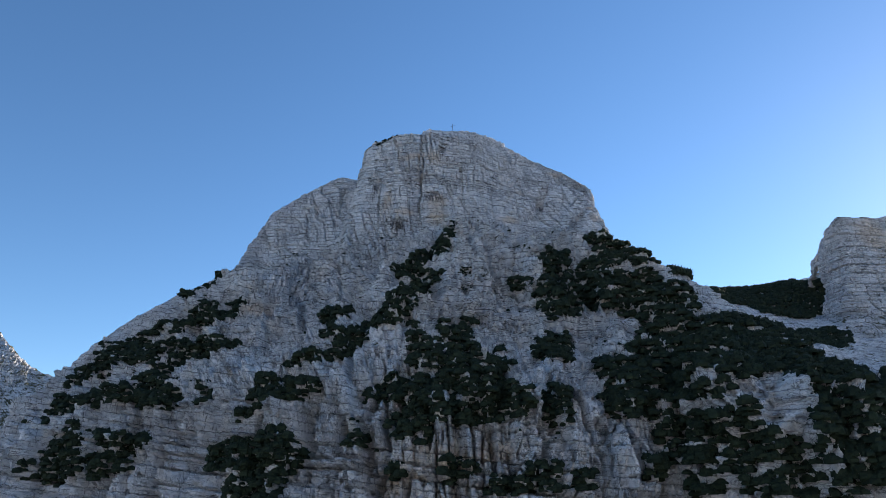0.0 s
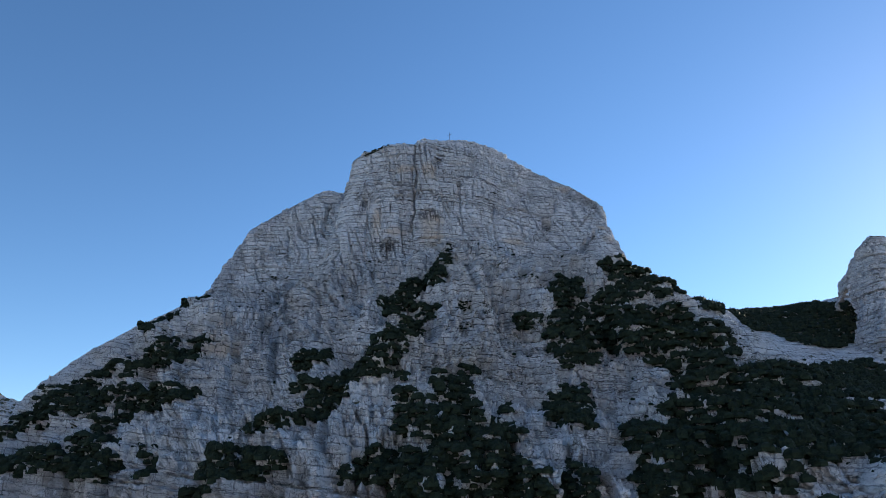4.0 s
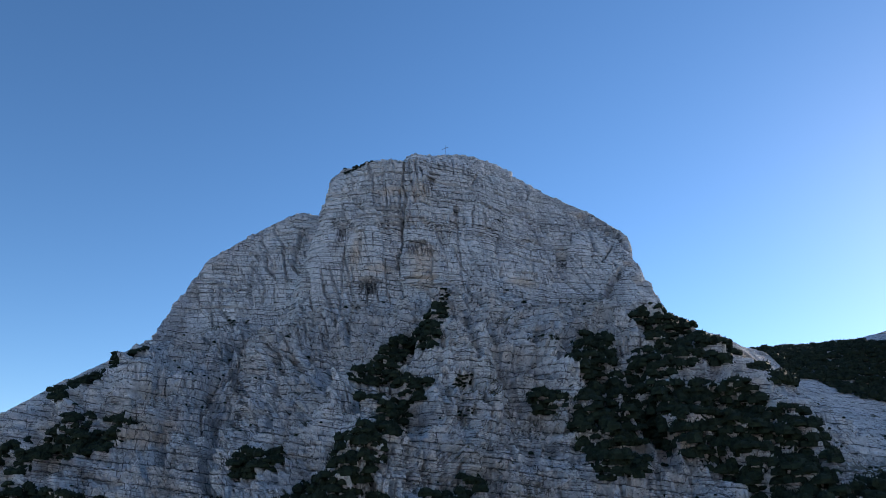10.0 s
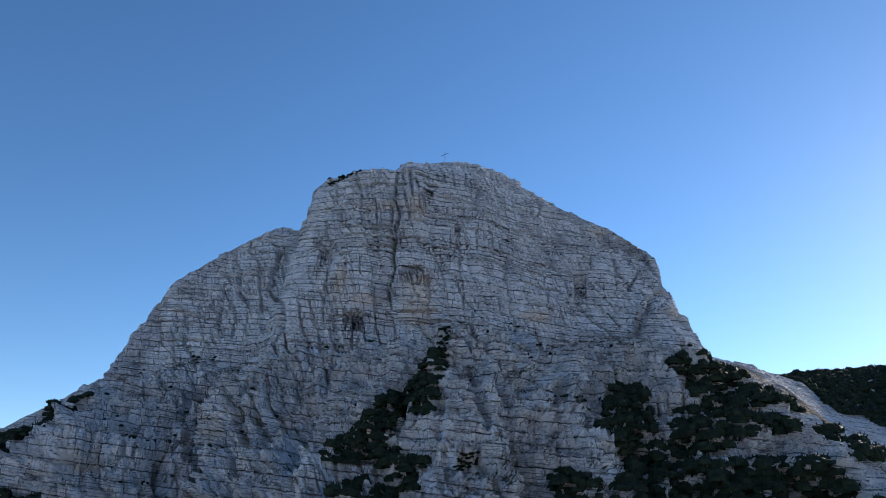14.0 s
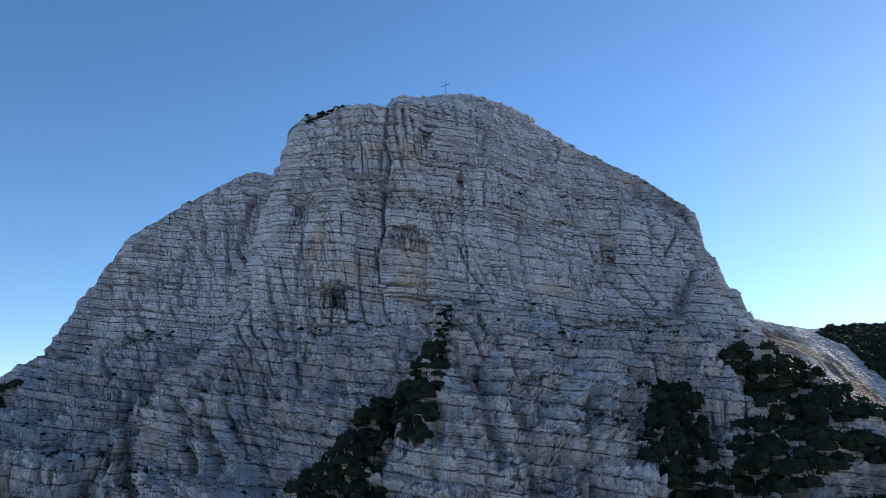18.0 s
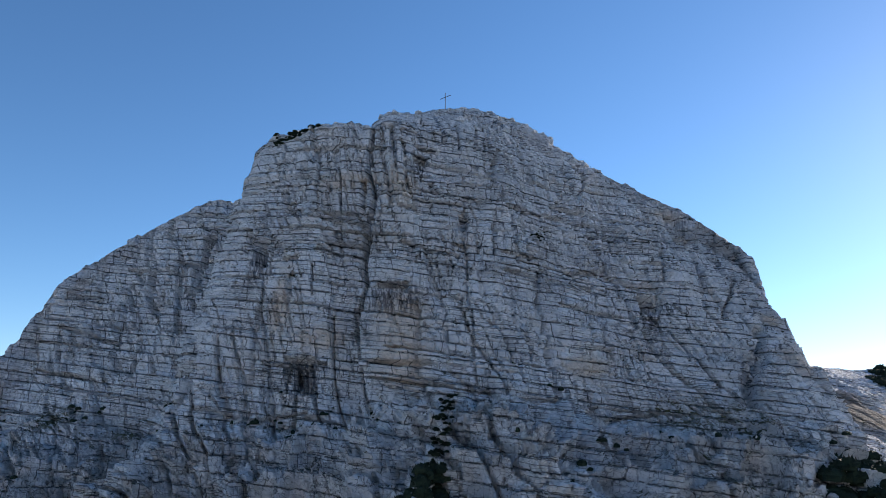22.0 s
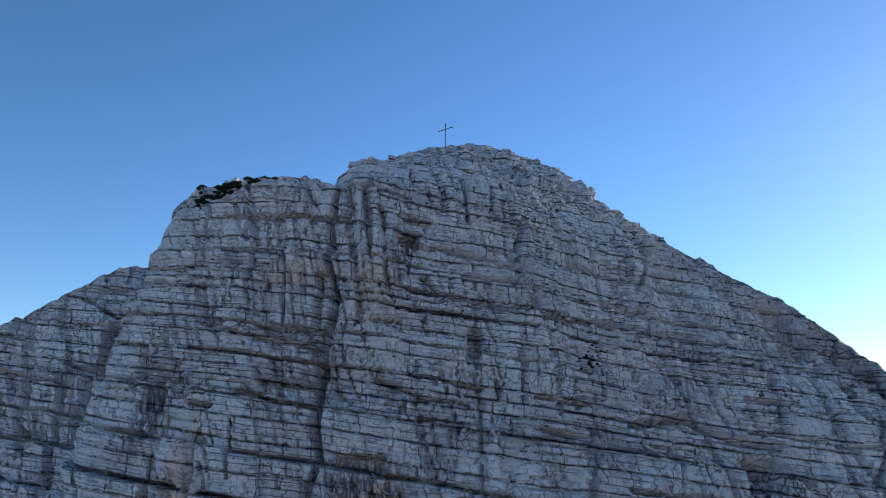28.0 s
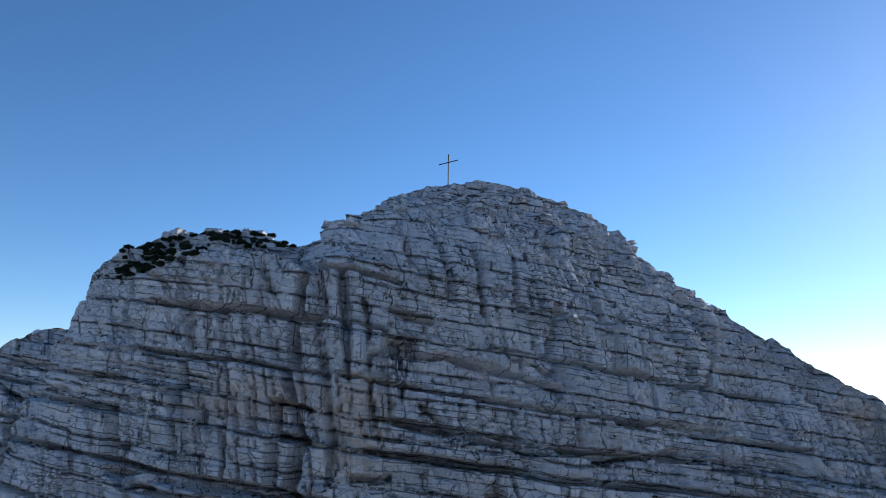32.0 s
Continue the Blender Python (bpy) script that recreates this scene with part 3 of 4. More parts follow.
# Buttresses that stand proud: (x, z), half width, half height, how far.
BULGES = [((-72, 287), 11, 10, 4.5), ((-9, 336), 4.5, 17, 1.6), ((-9.5, 366), 4.0, 20, 1.3), ((12, 350), 4.0, 22, 1.4), ((28, 338), 8, 14, 1.2),
          ((-18, 277), 7, 14, 4.0), ((-32, 254), 3, 14, 4.5), ((6, 285), 10, 18, 3.0), ((28, 300), 9, 12, 3.0), ((66, 330), 4, 14, 2.0), ((68.6, 235), 3.0, 10, 6.0),
          ((76, 229), 5, 9, 4.5), ((-90, 300), 8, 14, 2.5), ((-115, 272), 8, 16, 3.0), ((84, 303), 8, 14, 0.8), ((-3, 226), 5, 14, 3.0), ((36, 226), 12, 14, 2.5)]
# Gullies of the slopes: (x, z) of both ends, half width, depth.
GULLIES = [((-0.8, 314), (-12, 292), 2.6, 2.8), ((-12, 292), (-30, 250), 4.0, 4.0), ((-30, 250), (-36, 215), 3.0, 4.0), ((46, 312), (44, 286), 3.5, 2.5), ((50, 292), (38, 240), 6.0, 4.0),
           ((20, 285), (22, 245), 5.0, 3.0), ((62, 306), (58, 262), 5.0, 3.0), ((-56, 262), (-60, 222), 4.0, 4.0), ((-84, 280), (-92, 240), 6.0, 3.5), ((-22, 240), (-24, 205), 2.5, 4.0),
           ((14, 240), (13, 205), 2.5, 3.5), ((48, 240), (49, 205), 2.5, 3.5), ((-75, 243), (-76, 205), 2.5, 4.0), ((-108, 285), (-120, 235), 5.0, 3.0)]


def off_line(x, z, line):
    """How far places of the face lie from a line of points on it."""
    gap = np.full(len(x), 99.0, np.float32)
    xs, zs = [q[0] for q in line], [q[1] for q in line]
    near = np.where((x > min(xs) - 6) & (x < max(xs) + 6) & (z > min(zs) - 6) & (z < max(zs) + 6))[0]
    x, z = x[near], z[near]
    for (xa, za), (xb, zb) in zip(line[:-1], line[1:]):
        ax, az = xb - xa, zb - za
        f = np.clip(((x - xa) * ax + (z - za) * az) / (ax * ax + az * az + 1e-6), 0, 1)
        gap[near] = np.minimum(gap[near], np.hypot(x - xa - f * ax, z - za - f * az))
    return gap


def formed(p):
    """Buttresses less gullies, in metres along the normal."""
    x = p[:, 0] + 2.2 * soft_noise(p / (11, 11, 16), 65)
    z, d = p[:, 2] + 2.0 * soft_noise(p / (12, 12, 12), 66), np.zeros(len(p))
    front = p[:, 1] < 20
    for (xc, zc), wide, high, out in BULGES:
        gap = ((x - xc) / wide) ** 2 + ((z - zc) / high) ** 4
        d += out * np.clip(1.35 - gap, 0, 1) * front
    for (xa, za), (xb, zb), wide, deep in GULLIES:
        d -= deep * np.clip(1.2 - off_line(x, z, [(xa, za), (xb, zb)]) / wide, 0, 1) * front
    x = x + 0.8 * soft_noise(p / (3, 3, 5), 67)
    for wide, deep, line in CLEFTS:
        d -= 1.5 * deep * np.clip(1.3 - off_line(x, z, line) / (1.15 * wide), 0, 1) * front
    return d


def carved(p):
    """How deep gullies, cracks and niches are cut at places of the front face."""
    d = np.zeros(len(p), np.float32)
    x = p[:, 0] + 0.35 * soft_noise(p / 2.5, 61) + 0.5 * soft_noise(p / 8, 62)
    z = p[:, 2] + 0.25 * soft_noise(p / 2.5, 63)
    front = p[:, 1] < 12
    thick = 0.75 + 0.5 * soft_noise(p / (4, 4, 4), 64)
    for wide, deep, line in CRACKS + SLOPE_CRACKS:
        d = np.maximum(d, deep * np.clip(1.3 - off_line(x, z, line) / (wide * thick), 0, 1) * front)
    for (xc, zc), wide, high, deep in NICHES:
        gap = np.maximum(np.abs(x - xc) / wide, np.abs(z - zc) / high)
        d = np.maximum(d, deep * np.clip((1.25 - gap) / 0.4, 0, 1) * front)
    return d


def sheet(contours, rows, cols, detail):
    """A grid of places over contour lines: the plain form, then the rock's relief along its normal."""
    u, v = spread(cols), spread(rows)
    g = along(along(contours, v, False).transpose(1, 0, 2), u, True).transpose(1, 0, 2)
    n = normals_of(g)
    flat, up = g.reshape(-1, 3), n.reshape(-1, 3)
    vv, uu = np.repeat(v, len(u)), np.tile(u, len(v))
    d = detail(flat, up, uu, vv)
    way = up * (1, 1, 0.55)
    return (flat + way * d[:, None]).reshape(g.shape), u, v


def bell(x, lo, hi, soft):
    return np.clip((x - lo) / soft, 0, 1) * np.clip((hi - x) / soft, 0, 1)


def main_relief(p, n, u, v):
    cliff = bell(v, 1.25, 3.2, 0.4)
    slope = np.maximum(bell(v, 2.9, 5.4, 0.3), bell(v, 0.7, 1.9, 0.3))
    low_slope = np.where(v > 2.5, slope, 0)
    lower = bell(v, 5.1, 7.4, 0.4)
    green = np.maximum(bell(u, 20.2, 23.5, 0.8) * bell(v, 1.0, 6.3, 0.6), bell(u, 17.4, 23.5, 0.6) * (v < 3.6) * (v > 2.1))
    green = np.maximum(green, bell(u, 17.8, 23.5, 0.8) * bell(v, 3.2, 6.0, 0.4) * 0.8)
    calm = 1 - 0.7 * green
    crest = 0.75 + 0.25 * np.clip((v - 1.1) / 0.6, 0, 1)
    stair = np.clip(1.15 - 1.1 * np.hypot(n[:, 0], n[:, 1]), 0, 1) * 1.5 + 0.15
    d = 2.0 * rough_noise(p / (12, 12, 50), 71, 2) * (cliff + 0.4)
    ribs = 1 - 2.2 * np.abs(rough_noise(p / (8, 10, 26), 72, 4))
    d += (5.6 * ribs + 3.6 * rough_noise(p / (24, 24, 34), 75, 3)) * low_slope * calm
    d += (4.6 * (1 - 2.2 * np.abs(rough_noise(p / (5, 8, 40), 73, 3))) + 4.5 * rough_noise(p / (12, 16, 60), 76, 2)) * lower * calm
    d += formed(p) * np.clip((v - 1.75) / 0.35, 0, 1)
    q = p + n * (1, 1, 0.55) * d[:, None]                                # the beds lie level through the ribs and gullies
    bold = 0.75 * cliff + 1.7 * low_slope + 1.5 * lower + 0.5
    d += bedded(q, stair, 0.5 + 0.5 * lower + 0.25 * low_slope) * bold * calm
    d += (0.35 - 0.15 * cliff) * rough_noise(p / 0.9, 74, 2) * calm
    d -= carved(q) * np.clip(cliff + slope, 0, 1)
    bx, by = p[:, 0] + 0.6 * soft_noise(p / 3, 79), p[:, 1]
    blocks = 2.0 * (chance(np.floor(bx / 2.7), np.floor(by / 3.0), 77) - 0.5) + 1.1 * (chance(np.floor(bx / 1.2), np.floor(by / 1.4), 78) - 0.5)
    d += blocks * bell(v, 0.75, 1.75, 0.2) * bell(u, 1.5, 19.0, 0.5)
    corner = np.maximum(bell(u, 6.6, 8.8, 0.5), bell(u, 17.2, 19.6, 0.5)) * bell(v, 0.8, 2.9, 0.3)
    return d * crest * (1 - 0.5 * corner)


def mesh_of(name, verts, faces, material):
    me = bpy.data.meshes.new(name)
    verts, faces = np.asarray(verts, np.float32), np.asarray(faces, np.int32)
    k = faces.shape[1]
    me.vertices.add(len(verts))
    me.vertices.foreach_set("co", verts.ravel())
    me.loops.add(faces.size)
    me.loops.foreach_set("vertex_index", faces.ravel())
    me.polygons.add(len(faces))
    me.polygons.foreach_set("loop_start", np.arange(0, faces.size, k, dtype=np.int32))
    me.update(calc_edges=True)
    me.attributes.new("sharp_face", "BOOLEAN", "FACE").data.foreach_set("value", np.ones(len(faces), bool))
    me.materials.append(material)
    return me


def grid_mesh(name, g, material):
    r, c = g.shape[:2]
    i = (np.arange(r - 1)[:, None] * c + np.arange(c - 1)).ravel()
    return mesh_of(name, g.reshape(-1, 3), np.stack([i, i + c, i + c + 1, i + 1], 1), material)


def child(name, me, parent, label=""):
    ob = new(name, me)
    ob.parent = parent
    return tagged(ob, label)


def thing(name, label, category, group="", kind=""):
    return tagged(new(name), label, category, group, kind)


GRID, US, VS = sheet(CONTOURS, ROWS, COLS, main_relief)
mountain = thing("mountain", "grey bedded limestone mountain with a sheer summit cliff in shade", "mountain", kind="structure")
cut = np.cumsum([0] + ROWS)
child("back_slope", grid_mesh("back_slope", GRID[: cut[1] + 1], SLOPE_ROCK), mountain)
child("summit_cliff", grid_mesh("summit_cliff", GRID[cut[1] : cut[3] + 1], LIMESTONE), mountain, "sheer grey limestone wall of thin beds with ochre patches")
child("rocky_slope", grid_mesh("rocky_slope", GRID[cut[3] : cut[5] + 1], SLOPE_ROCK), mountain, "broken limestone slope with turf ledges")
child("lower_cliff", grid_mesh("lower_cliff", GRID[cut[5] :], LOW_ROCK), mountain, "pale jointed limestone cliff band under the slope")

# ---- ground far below ----
me = bpy.data.meshes.new("ground")
bm = bmesh.new()
bmesh.ops.create_grid(bm, x_segments=60, y_segments=60, size=4500)
for vert in bm.verts:
    rise = min(max((-vert.co.y - 800) / 1700, 0), 1)            # an unseen far side, added behind the flight to bounce sunlight
    vert.co.z = 44 + 6 * noise.noise(vert.co / 300) + rise * (720 + 150 * noise.noise(vert.co / 500))
bm.to_mesh(me)
bm.free()
me.materials.append(BOUNCE_GROUND)
tagged(new("ground", me), "unseen pale ground with a raised far slope, added to bounce sunlight", "ground", kind="structure")

# ---- neighbouring peaks ----
def peak_relief(p, n, u, v):
    return 2.2 * rough_noise(p / (12, 12, 26), 81, 4) + 1.2 * bedded(p, 0.3, 0.5, 1.6) + 0.3 * rough_noise(p / 1.4, 84, 2)


# The last three stations are unseen, added and raised to block the sun.
RIGHT_PEAK = np.array([
    [(207, 75, 330), (211, 70, 348), (232, 80, 352), (268, 110, 370), (330, 150, 410), (470, 230, 440)],
    [(202, 46, 343), (206, 32, 356.5), (233, 36, 358.5), (268, 60, 378), (330, 95, 440), (470, 150, 490)],
    [(199, 44, 324), (203, 24, 328), (233, 20, 330), (268, 22, 340), (330, 40, 370), (470, 70, 400)],
    [(193, 40, 303), (196, 22, 301), (216, 14, 298), (256, 10, 296), (330, 5, 295), (470, 5, 300)],
    [(180, 30, 280), (190, 10, 278), (216, -5, 275), (256, -10, 270), (330, -15, 265), (470, -20, 250)]], float)
right_peak = thing("rock_peak", "pale limestone crag standing beyond the saddle", "crag", kind="structure")
g, _, _ = sheet(RIGHT_PEAK, [20, 60, 60, 24], [60, 50, 60, 50, 30], peak_relief)
child("cliff", grid_mesh("cliff", g, FAR_ROCK), right_peak)
LEFT_PEAK = np.array([
    [(-520, 320, 330), (-430, 260, 300), (-360, 240, 290), (-310, 230, 270), (-230, 230, 250)],
    [(-500, 200, 378), (-400, 170, 352), (-337, 150, 335), (-306, 150, 308), (-245, 150, 290)],
    [(-500, 160, 310), (-395, 130, 290), (-335, 115, 280), (-290, 110, 268), (-240, 110, 262)],
    [(-500, 60, 140), (-400, 40, 140), (-335, 20, 140), (-290, 20, 140), (-230, 20, 140)]], float)
left_peak = thing("rock_peak", "distant shaded limestone crag above a scree gully", "crag", kind="structure")
g, _, _ = sheet(LEFT_PEAK, [12, 50, 50], [30, 40, 40, 30], peak_relief)
child("cliff", grid_mesh("cliff", g, FAR_ROCK), left_peak)

# ---- summit cross ----
METAL, mt, mp = nodes_of("weathered dark steel")
link(mt, ramp(mt, noise_at(mt, place(mt), 6, 5), (0.3, (0.02, 0.018, 0.017)), (0.7, (0.06, 0.05, 0.045))), mp.inputs["Base Color"])
mp.inputs["Metallic"].default_value = 0.7
mp.inputs["Roughness"].default_value = 0.6


def beam(name, size, at, parent, label=""):
    me = bpy.data.meshes.new(name)
    bm = bmesh.new()
    bmesh.ops.create_cube(bm, size=1, matrix=Matrix.Translation(at) @ Matrix.Diagonal((*size, 1)))
    bmesh.ops.bevel(bm, geom=bm.edges[:], offset=min(size) * 0.12, segments=1, affect="EDGES")
    bm.to_mesh(me)
    bm.free()
    me.materials.append(METAL)
    return child(name, me, parent, label)


cross = thing("summit_cross", "tall thin dark metal cross on the rocky summit", "cross")
beam("upright", (0.13, 0.13, 5.1), (0, 0, 1.95), cross)
beam("crossbar", (3.5, 0.11, 0.13), (0, 0, 3.25), cross)
beam("foot_plate", (0.5, 0.5, 0.08), (0, 0, -0.3), cross)
cross.matrix_world = pose(0, 0, 400, 0, 0, -38)


# ---- dwarf pines: strokes of growth on the front of the mountain, as (x, z, half width) ----
UPPER_GULLY_PINES = [
    [(-12.2, 272.6, 2.1), (-16.6, 265.6, 2.0), (-24.5, 264.2, 1.8), (-28.0, 258.0, 2.4), (-28.9, 253.1, 1.3), (-35.6, 251.2, 1.1)],
    [(-7.6, 256.0, 1.9), (-3.8, 249.3, 2.1), (-6.1, 248.7, 1.5)],
    [(-9.9, 263.0, 1.0)],
    [(1.7, 261.1, 2.4), (5.3, 251.0, 3.3), (2.2, 248.5, 3.6), (8.0, 243.5, 4.9), (2.6, 238.3, 4.1)],
    [(8.0, 241.8, 4.2), (11.9, 238.2, 3.6), (17.1, 236.1, 2.5), (9.1, 233.8, 2.5), (4.5, 231.8, 1.1)],
    [(-17.1, 239.6, 1.7), (-12.3, 240.6, 2.4), (-4.2, 238.7, 3.0), (-2.8, 234.5, 3.0), (-8.2, 231.4, 2.5), (-4.3, 228.1, 1.6)],
    [(-10.6, 229.3, 0.7)],
    [(6.8, 265.7, 1.4)],
    [(12.3, 246.2, 1.7), (15.5, 247.2, 1.2)],
]
MIDDLE_GULLY_PINES = [
    [(14.8, 254.3, 1.0)],
    [(32.3, 258.1, 2.4), (29.8, 253.7, 3.6), (25.8, 252.9, 1.3)],
    [(26.8, 239.6, 0.8), (27.1, 236.1, 2.2), (27.8, 233.0, 1.9)],
    [(34.5, 269.4, 1.8)],
    [(-34.0, 260.6, 1.4), (-31.2, 261.0, 0.8)],
    [(-20.4, 227.5, 1.4)],
    [(-10.1, 219.8, 1.1)],
    [(2.4, 219.8, 2.1), (6.2, 220.5, 1.1)],
    [(23.2, 218.4, 2.4)],
    [(31.6, 217.8, 1.6)],
    [(13.0, 216.1, 1.6), (16.7, 216.4, 1.1)],
    [(0.1, 314.1, 1.1), (-1.4, 311.2, 1.1), (-4.4, 303.7, 1.7), (-8.7, 303.4, 1.7), (-11.4, 298.6, 1.4), (-14.5, 295.6, 1.2), (-17.4, 291.5, 1.6), (-14.2, 291.5, 1.3)],
    [(-11.0, 293.3, 1.1), (-6.1, 288.2, 1.1), (-2.6, 288.8, 0.7)],
]
LOWER_GULLY_PINES = [
    [(-8.1, 284.4, 1.4), (-8.9, 281.7, 1.6), (-9.8, 277.5, 1.7), (-12.9, 274.7, 1.7), (-15.0, 272.5, 1.7), (-16.0, 269.5, 1.8)],
    [(-0.7, 308.1, 1.1), (-2.2, 300.3, 1.1)],
    [(-14.7, 284.6, 1.2)],
    [(-3.8, 285.4, 0.7)],
    [(24.3, 284.5, 2.2), (26.3, 285.2, 1.3)],
]
GULLY_PINES = UPPER_GULLY_PINES + MIDDLE_GULLY_PINES + LOWER_GULLY_PINES
UPPER_RIGHT_PINES = [
    [(42.7, 305.2, 3.1), (40.0, 299.8, 1.8)],
    [(57.2, 312.2, 2.0), (63.2, 313.4, 1.6), (63.3, 309.5, 2.3), (60.8, 302.3, 3.7), (53.4, 295.5, 2.3), (48.6, 293.4, 1.7)],
    [(69.1, 312.7, 1.2), (69.3, 309.0, 0.8)],
    [(75.2, 306.4, 2.0), (68.0, 303.6, 1.3)],
    [(79.7, 304.4, 0.8), (81.8, 303.3, 0.8)],
    [(70.0, 297.3, 1.5)],
    [(49.7, 285.3, 2.4), (49.1, 280.8, 3.2), (57.9, 284.7, 3.9), (66.7, 284.8, 3.5), (61.2, 278.3, 4.4), (54.2, 276.2, 3.1)],
    [(67.4, 279.2, 2.5), (63.5, 273.0, 5.0), (71.4, 273.8, 3.2)],
    [(57.6, 270.9, 3.1)],
    [(40.0, 285.4, 2.9), (39.4, 280.1, 3.0), (37.2, 278.0, 1.5)],
    [(39.0, 270.0, 2.1), (35.8, 271.2, 1.2)],
]
MIDDLE_RIGHT_PINES = [
    [(43.7, 291.6, 1.1)],
    [(37.9, 280.5, 4.7), (34.2, 276.8, 3.1), (43.0, 286.5, 2.0)],
    [(40.8, 300.5, 3.1), (36.0, 293.6, 2.1)],
    [(48.2, 243.9, 4.6), (45.7, 237.0, 3.6), (49.6, 234.4, 2.0)],
    [(59.1, 246.7, 6.4), (67.3, 248.0, 6.3), (84.8, 253.8, 6.9), (92.1, 246.5, 6.6), (86.5, 233.7, 6.3), (103.5, 239.3, 4.9)],
    [(82.9, 226.3, 4.8), (84.7, 221.7, 4.1)],
    [(66.2, 280.7, 4.3), (74.6, 275.6, 3.5), (63.0, 271.7, 4.6)],
    [(71.8, 267.3, 4.1), (63.3, 258.4, 3.4)],
    [(74.0, 257.2, 3.5), (90.2, 262.0, 3.7), (105.6, 262.3, 3.9), (181.7, 288.3, 4.4)],
    [(62.6, 237.8, 1.8), (58.0, 238.9, 3.0)],
]
RIGHT_PINES = UPPER_RIGHT_PINES + MIDDLE_RIGHT_PINES
CRAG_PINES = [
    [(54.6, 228.7, 2.1), (61.2, 229.3, 1.7), (65.5, 230.8, 1.1)],
    [(53.2, 227.9, 1.5), (56.5, 223.4, 2.1)],
    [(66.3, 225.9, 1.7), (59.4, 222.0, 2.8), (61.9, 219.5, 1.9)],
    [(70.0, 222.8, 1.7), (72.3, 223.2, 1.6), (69.7, 219.2, 2.4), (66.9, 216.0, 1.7)],
    [(74.2, 218.5, 1.4)],
    [(48.1, 220.0, 1.7)],
    [(58.0, 216.2, 1.9)],
    [(75.0, 215.7, 1.6)],
    [(82.0, 218.6, 2.4), (80.0, 214.5, 1.1)],
]
UPPER_LEFT_PINES = [
    [(-129.9, 240.8, 1.7), (-126.0, 244.0, 3.0), (-106.2, 243.2, 2.3), (-93.2, 244.9, 1.8), (-89.4, 246.4, 3.0), (-79.7, 242.4, 2.5)],
    [(-131.0, 254.8, 1.8), (-127.1, 259.0, 3.1), (-120.5, 262.4, 4.0), (-114.3, 268.6, 2.7), (-112.3, 275.4, 1.8), (-104.7, 277.6, 1.1)],
    [(-111.0, 261.0, 1.3), (-101.7, 262.6, 3.0), (-93.0, 264.8, 1.7)],
    [(-92.5, 254.1, 1.6), (-90.1, 260.7, 3.3), (-78.8, 262.2, 2.0), (-71.1, 262.6, 1.0)],
    [(-96.7, 272.4, 1.5), (-92.1, 277.7, 2.0), (-80.6, 277.6, 0.8)],
    [(-111.9, 223.2, 3.4), (-107.5, 226.3, 5.2), (-105.6, 230.9, 2.6)],
    [(-97.8, 223.1, 2.5), (-86.5, 224.0, 1.7), (-85.3, 227.2, 1.0)],
    [(-86.4, 228.7, 1.8), (-81.2, 230.1, 1.0)],
]
MIDDLE_LEFT_PINES = [
    [(-93.9, 230.9, 1.8)],
    [(-56.8, 224.2, 2.6), (-43.9, 225.4, 2.6), (-39.8, 227.0, 2.3), (-37.9, 223.0, 2.0), (-44.0, 220.1, 3.8), (-46.6, 216.8, 2.9)],
    [(-39.9, 216.1, 2.3)],
    [(-47.6, 241.2, 2.2), (-42.1, 242.1, 2.5), (-34.9, 241.1, 2.1)],
    [(-51.0, 234.7, 1.2), (-46.0, 237.0, 1.2)],
    [(-41.8, 249.8, 1.1), (-38.3, 251.5, 1.0)],
    [(-66.2, 241.1, 1.4)],
    [(-69.3, 245.2, 0.9)],
    [(-89.8, 282.5, 1.9), (-88.8, 277.5, 2.7), (-80.8, 276.9, 2.0), (-76.7, 277.4, 1.7)],
    [(-75.3, 281.9, 1.1), (-81.0, 283.1, 0.7)],
    [(-38.4, 270.3, 1.7), (-32.9, 271.0, 1.1)],
    [(-101.5, 290.1, 0.7), (-115.8, 299.5, 0.8), (-96.8, 299.9, 0.9), (-100.4, 307.4, 0.8), (-94.2, 310.5, 0.6)],
]
LEFT_PINES = UPPER_LEFT_PINES + MIDDLE_LEFT_PINES
UPPER_LEDGE_PINES = [
    [(1.9, 324.9, 0.7), (1.1, 321.6, 0.7), (0.1, 314.6, 0.8)],
    [(5.2, 289.2, 1.2), (7.6, 290.3, 0.7)],
    [(6.2, 281.6, 1.4)],
    [(9.4, 277.7, 0.9)],
    [(17.9, 302.3, 1.2)],
    [(22.3, 295.9, 1.2)],
    [(-15.7, 315.6, 0.9)],
    [(15.1, 284.9, 1.0)],
    [(27.0, 314.1, 0.8)],
    [(8.6, 323.8, 0.8)],
    [(7.1, 296.5, 0.7)],
    [(-63.5, 312.3, 1.8), (-62.8, 307.6, 0.7)],
    [(-50.3, 304.2, 0.9)],
    [(-89.5, 319.2, 1.2)],
    [(-74.1, 288.5, 0.9)],
    [(-66.0, 275.6, 1.4), (-64.3, 275.9, 0.8)],
    [(58.0, 319.5, 1.4), (58.9, 318.3, 1.3)],
    [(57.4, 322.8, 1.2), (59.7, 323.2, 1.4)],
    [(60.2, 338.3, 0.9)],
    [(56.5, 332.5, 0.7)],
    [(52.6, 325.2, 0.9)],
    [(57.5, 363.6, 1.0), (59.6, 363.0, 0.7)],
]
MIDDLE_LEDGE_PINES = [
    [(8.9, 328.5, 0.5)],
    [(-14.7, 320.2, 0.5)],
    [(1.9, 322.1, 0.6), (1.1, 320.9, 0.7)],
    [(-46.0, 323.4, 0.8), (-45.2, 324.6, 0.6)],
    [(30.4, 322.3, 0.8)],
    [(-29.8, 328.8, 0.5)],
    [(38.5, 324.4, 0.6), (41.0, 325.1, 0.6)],
]
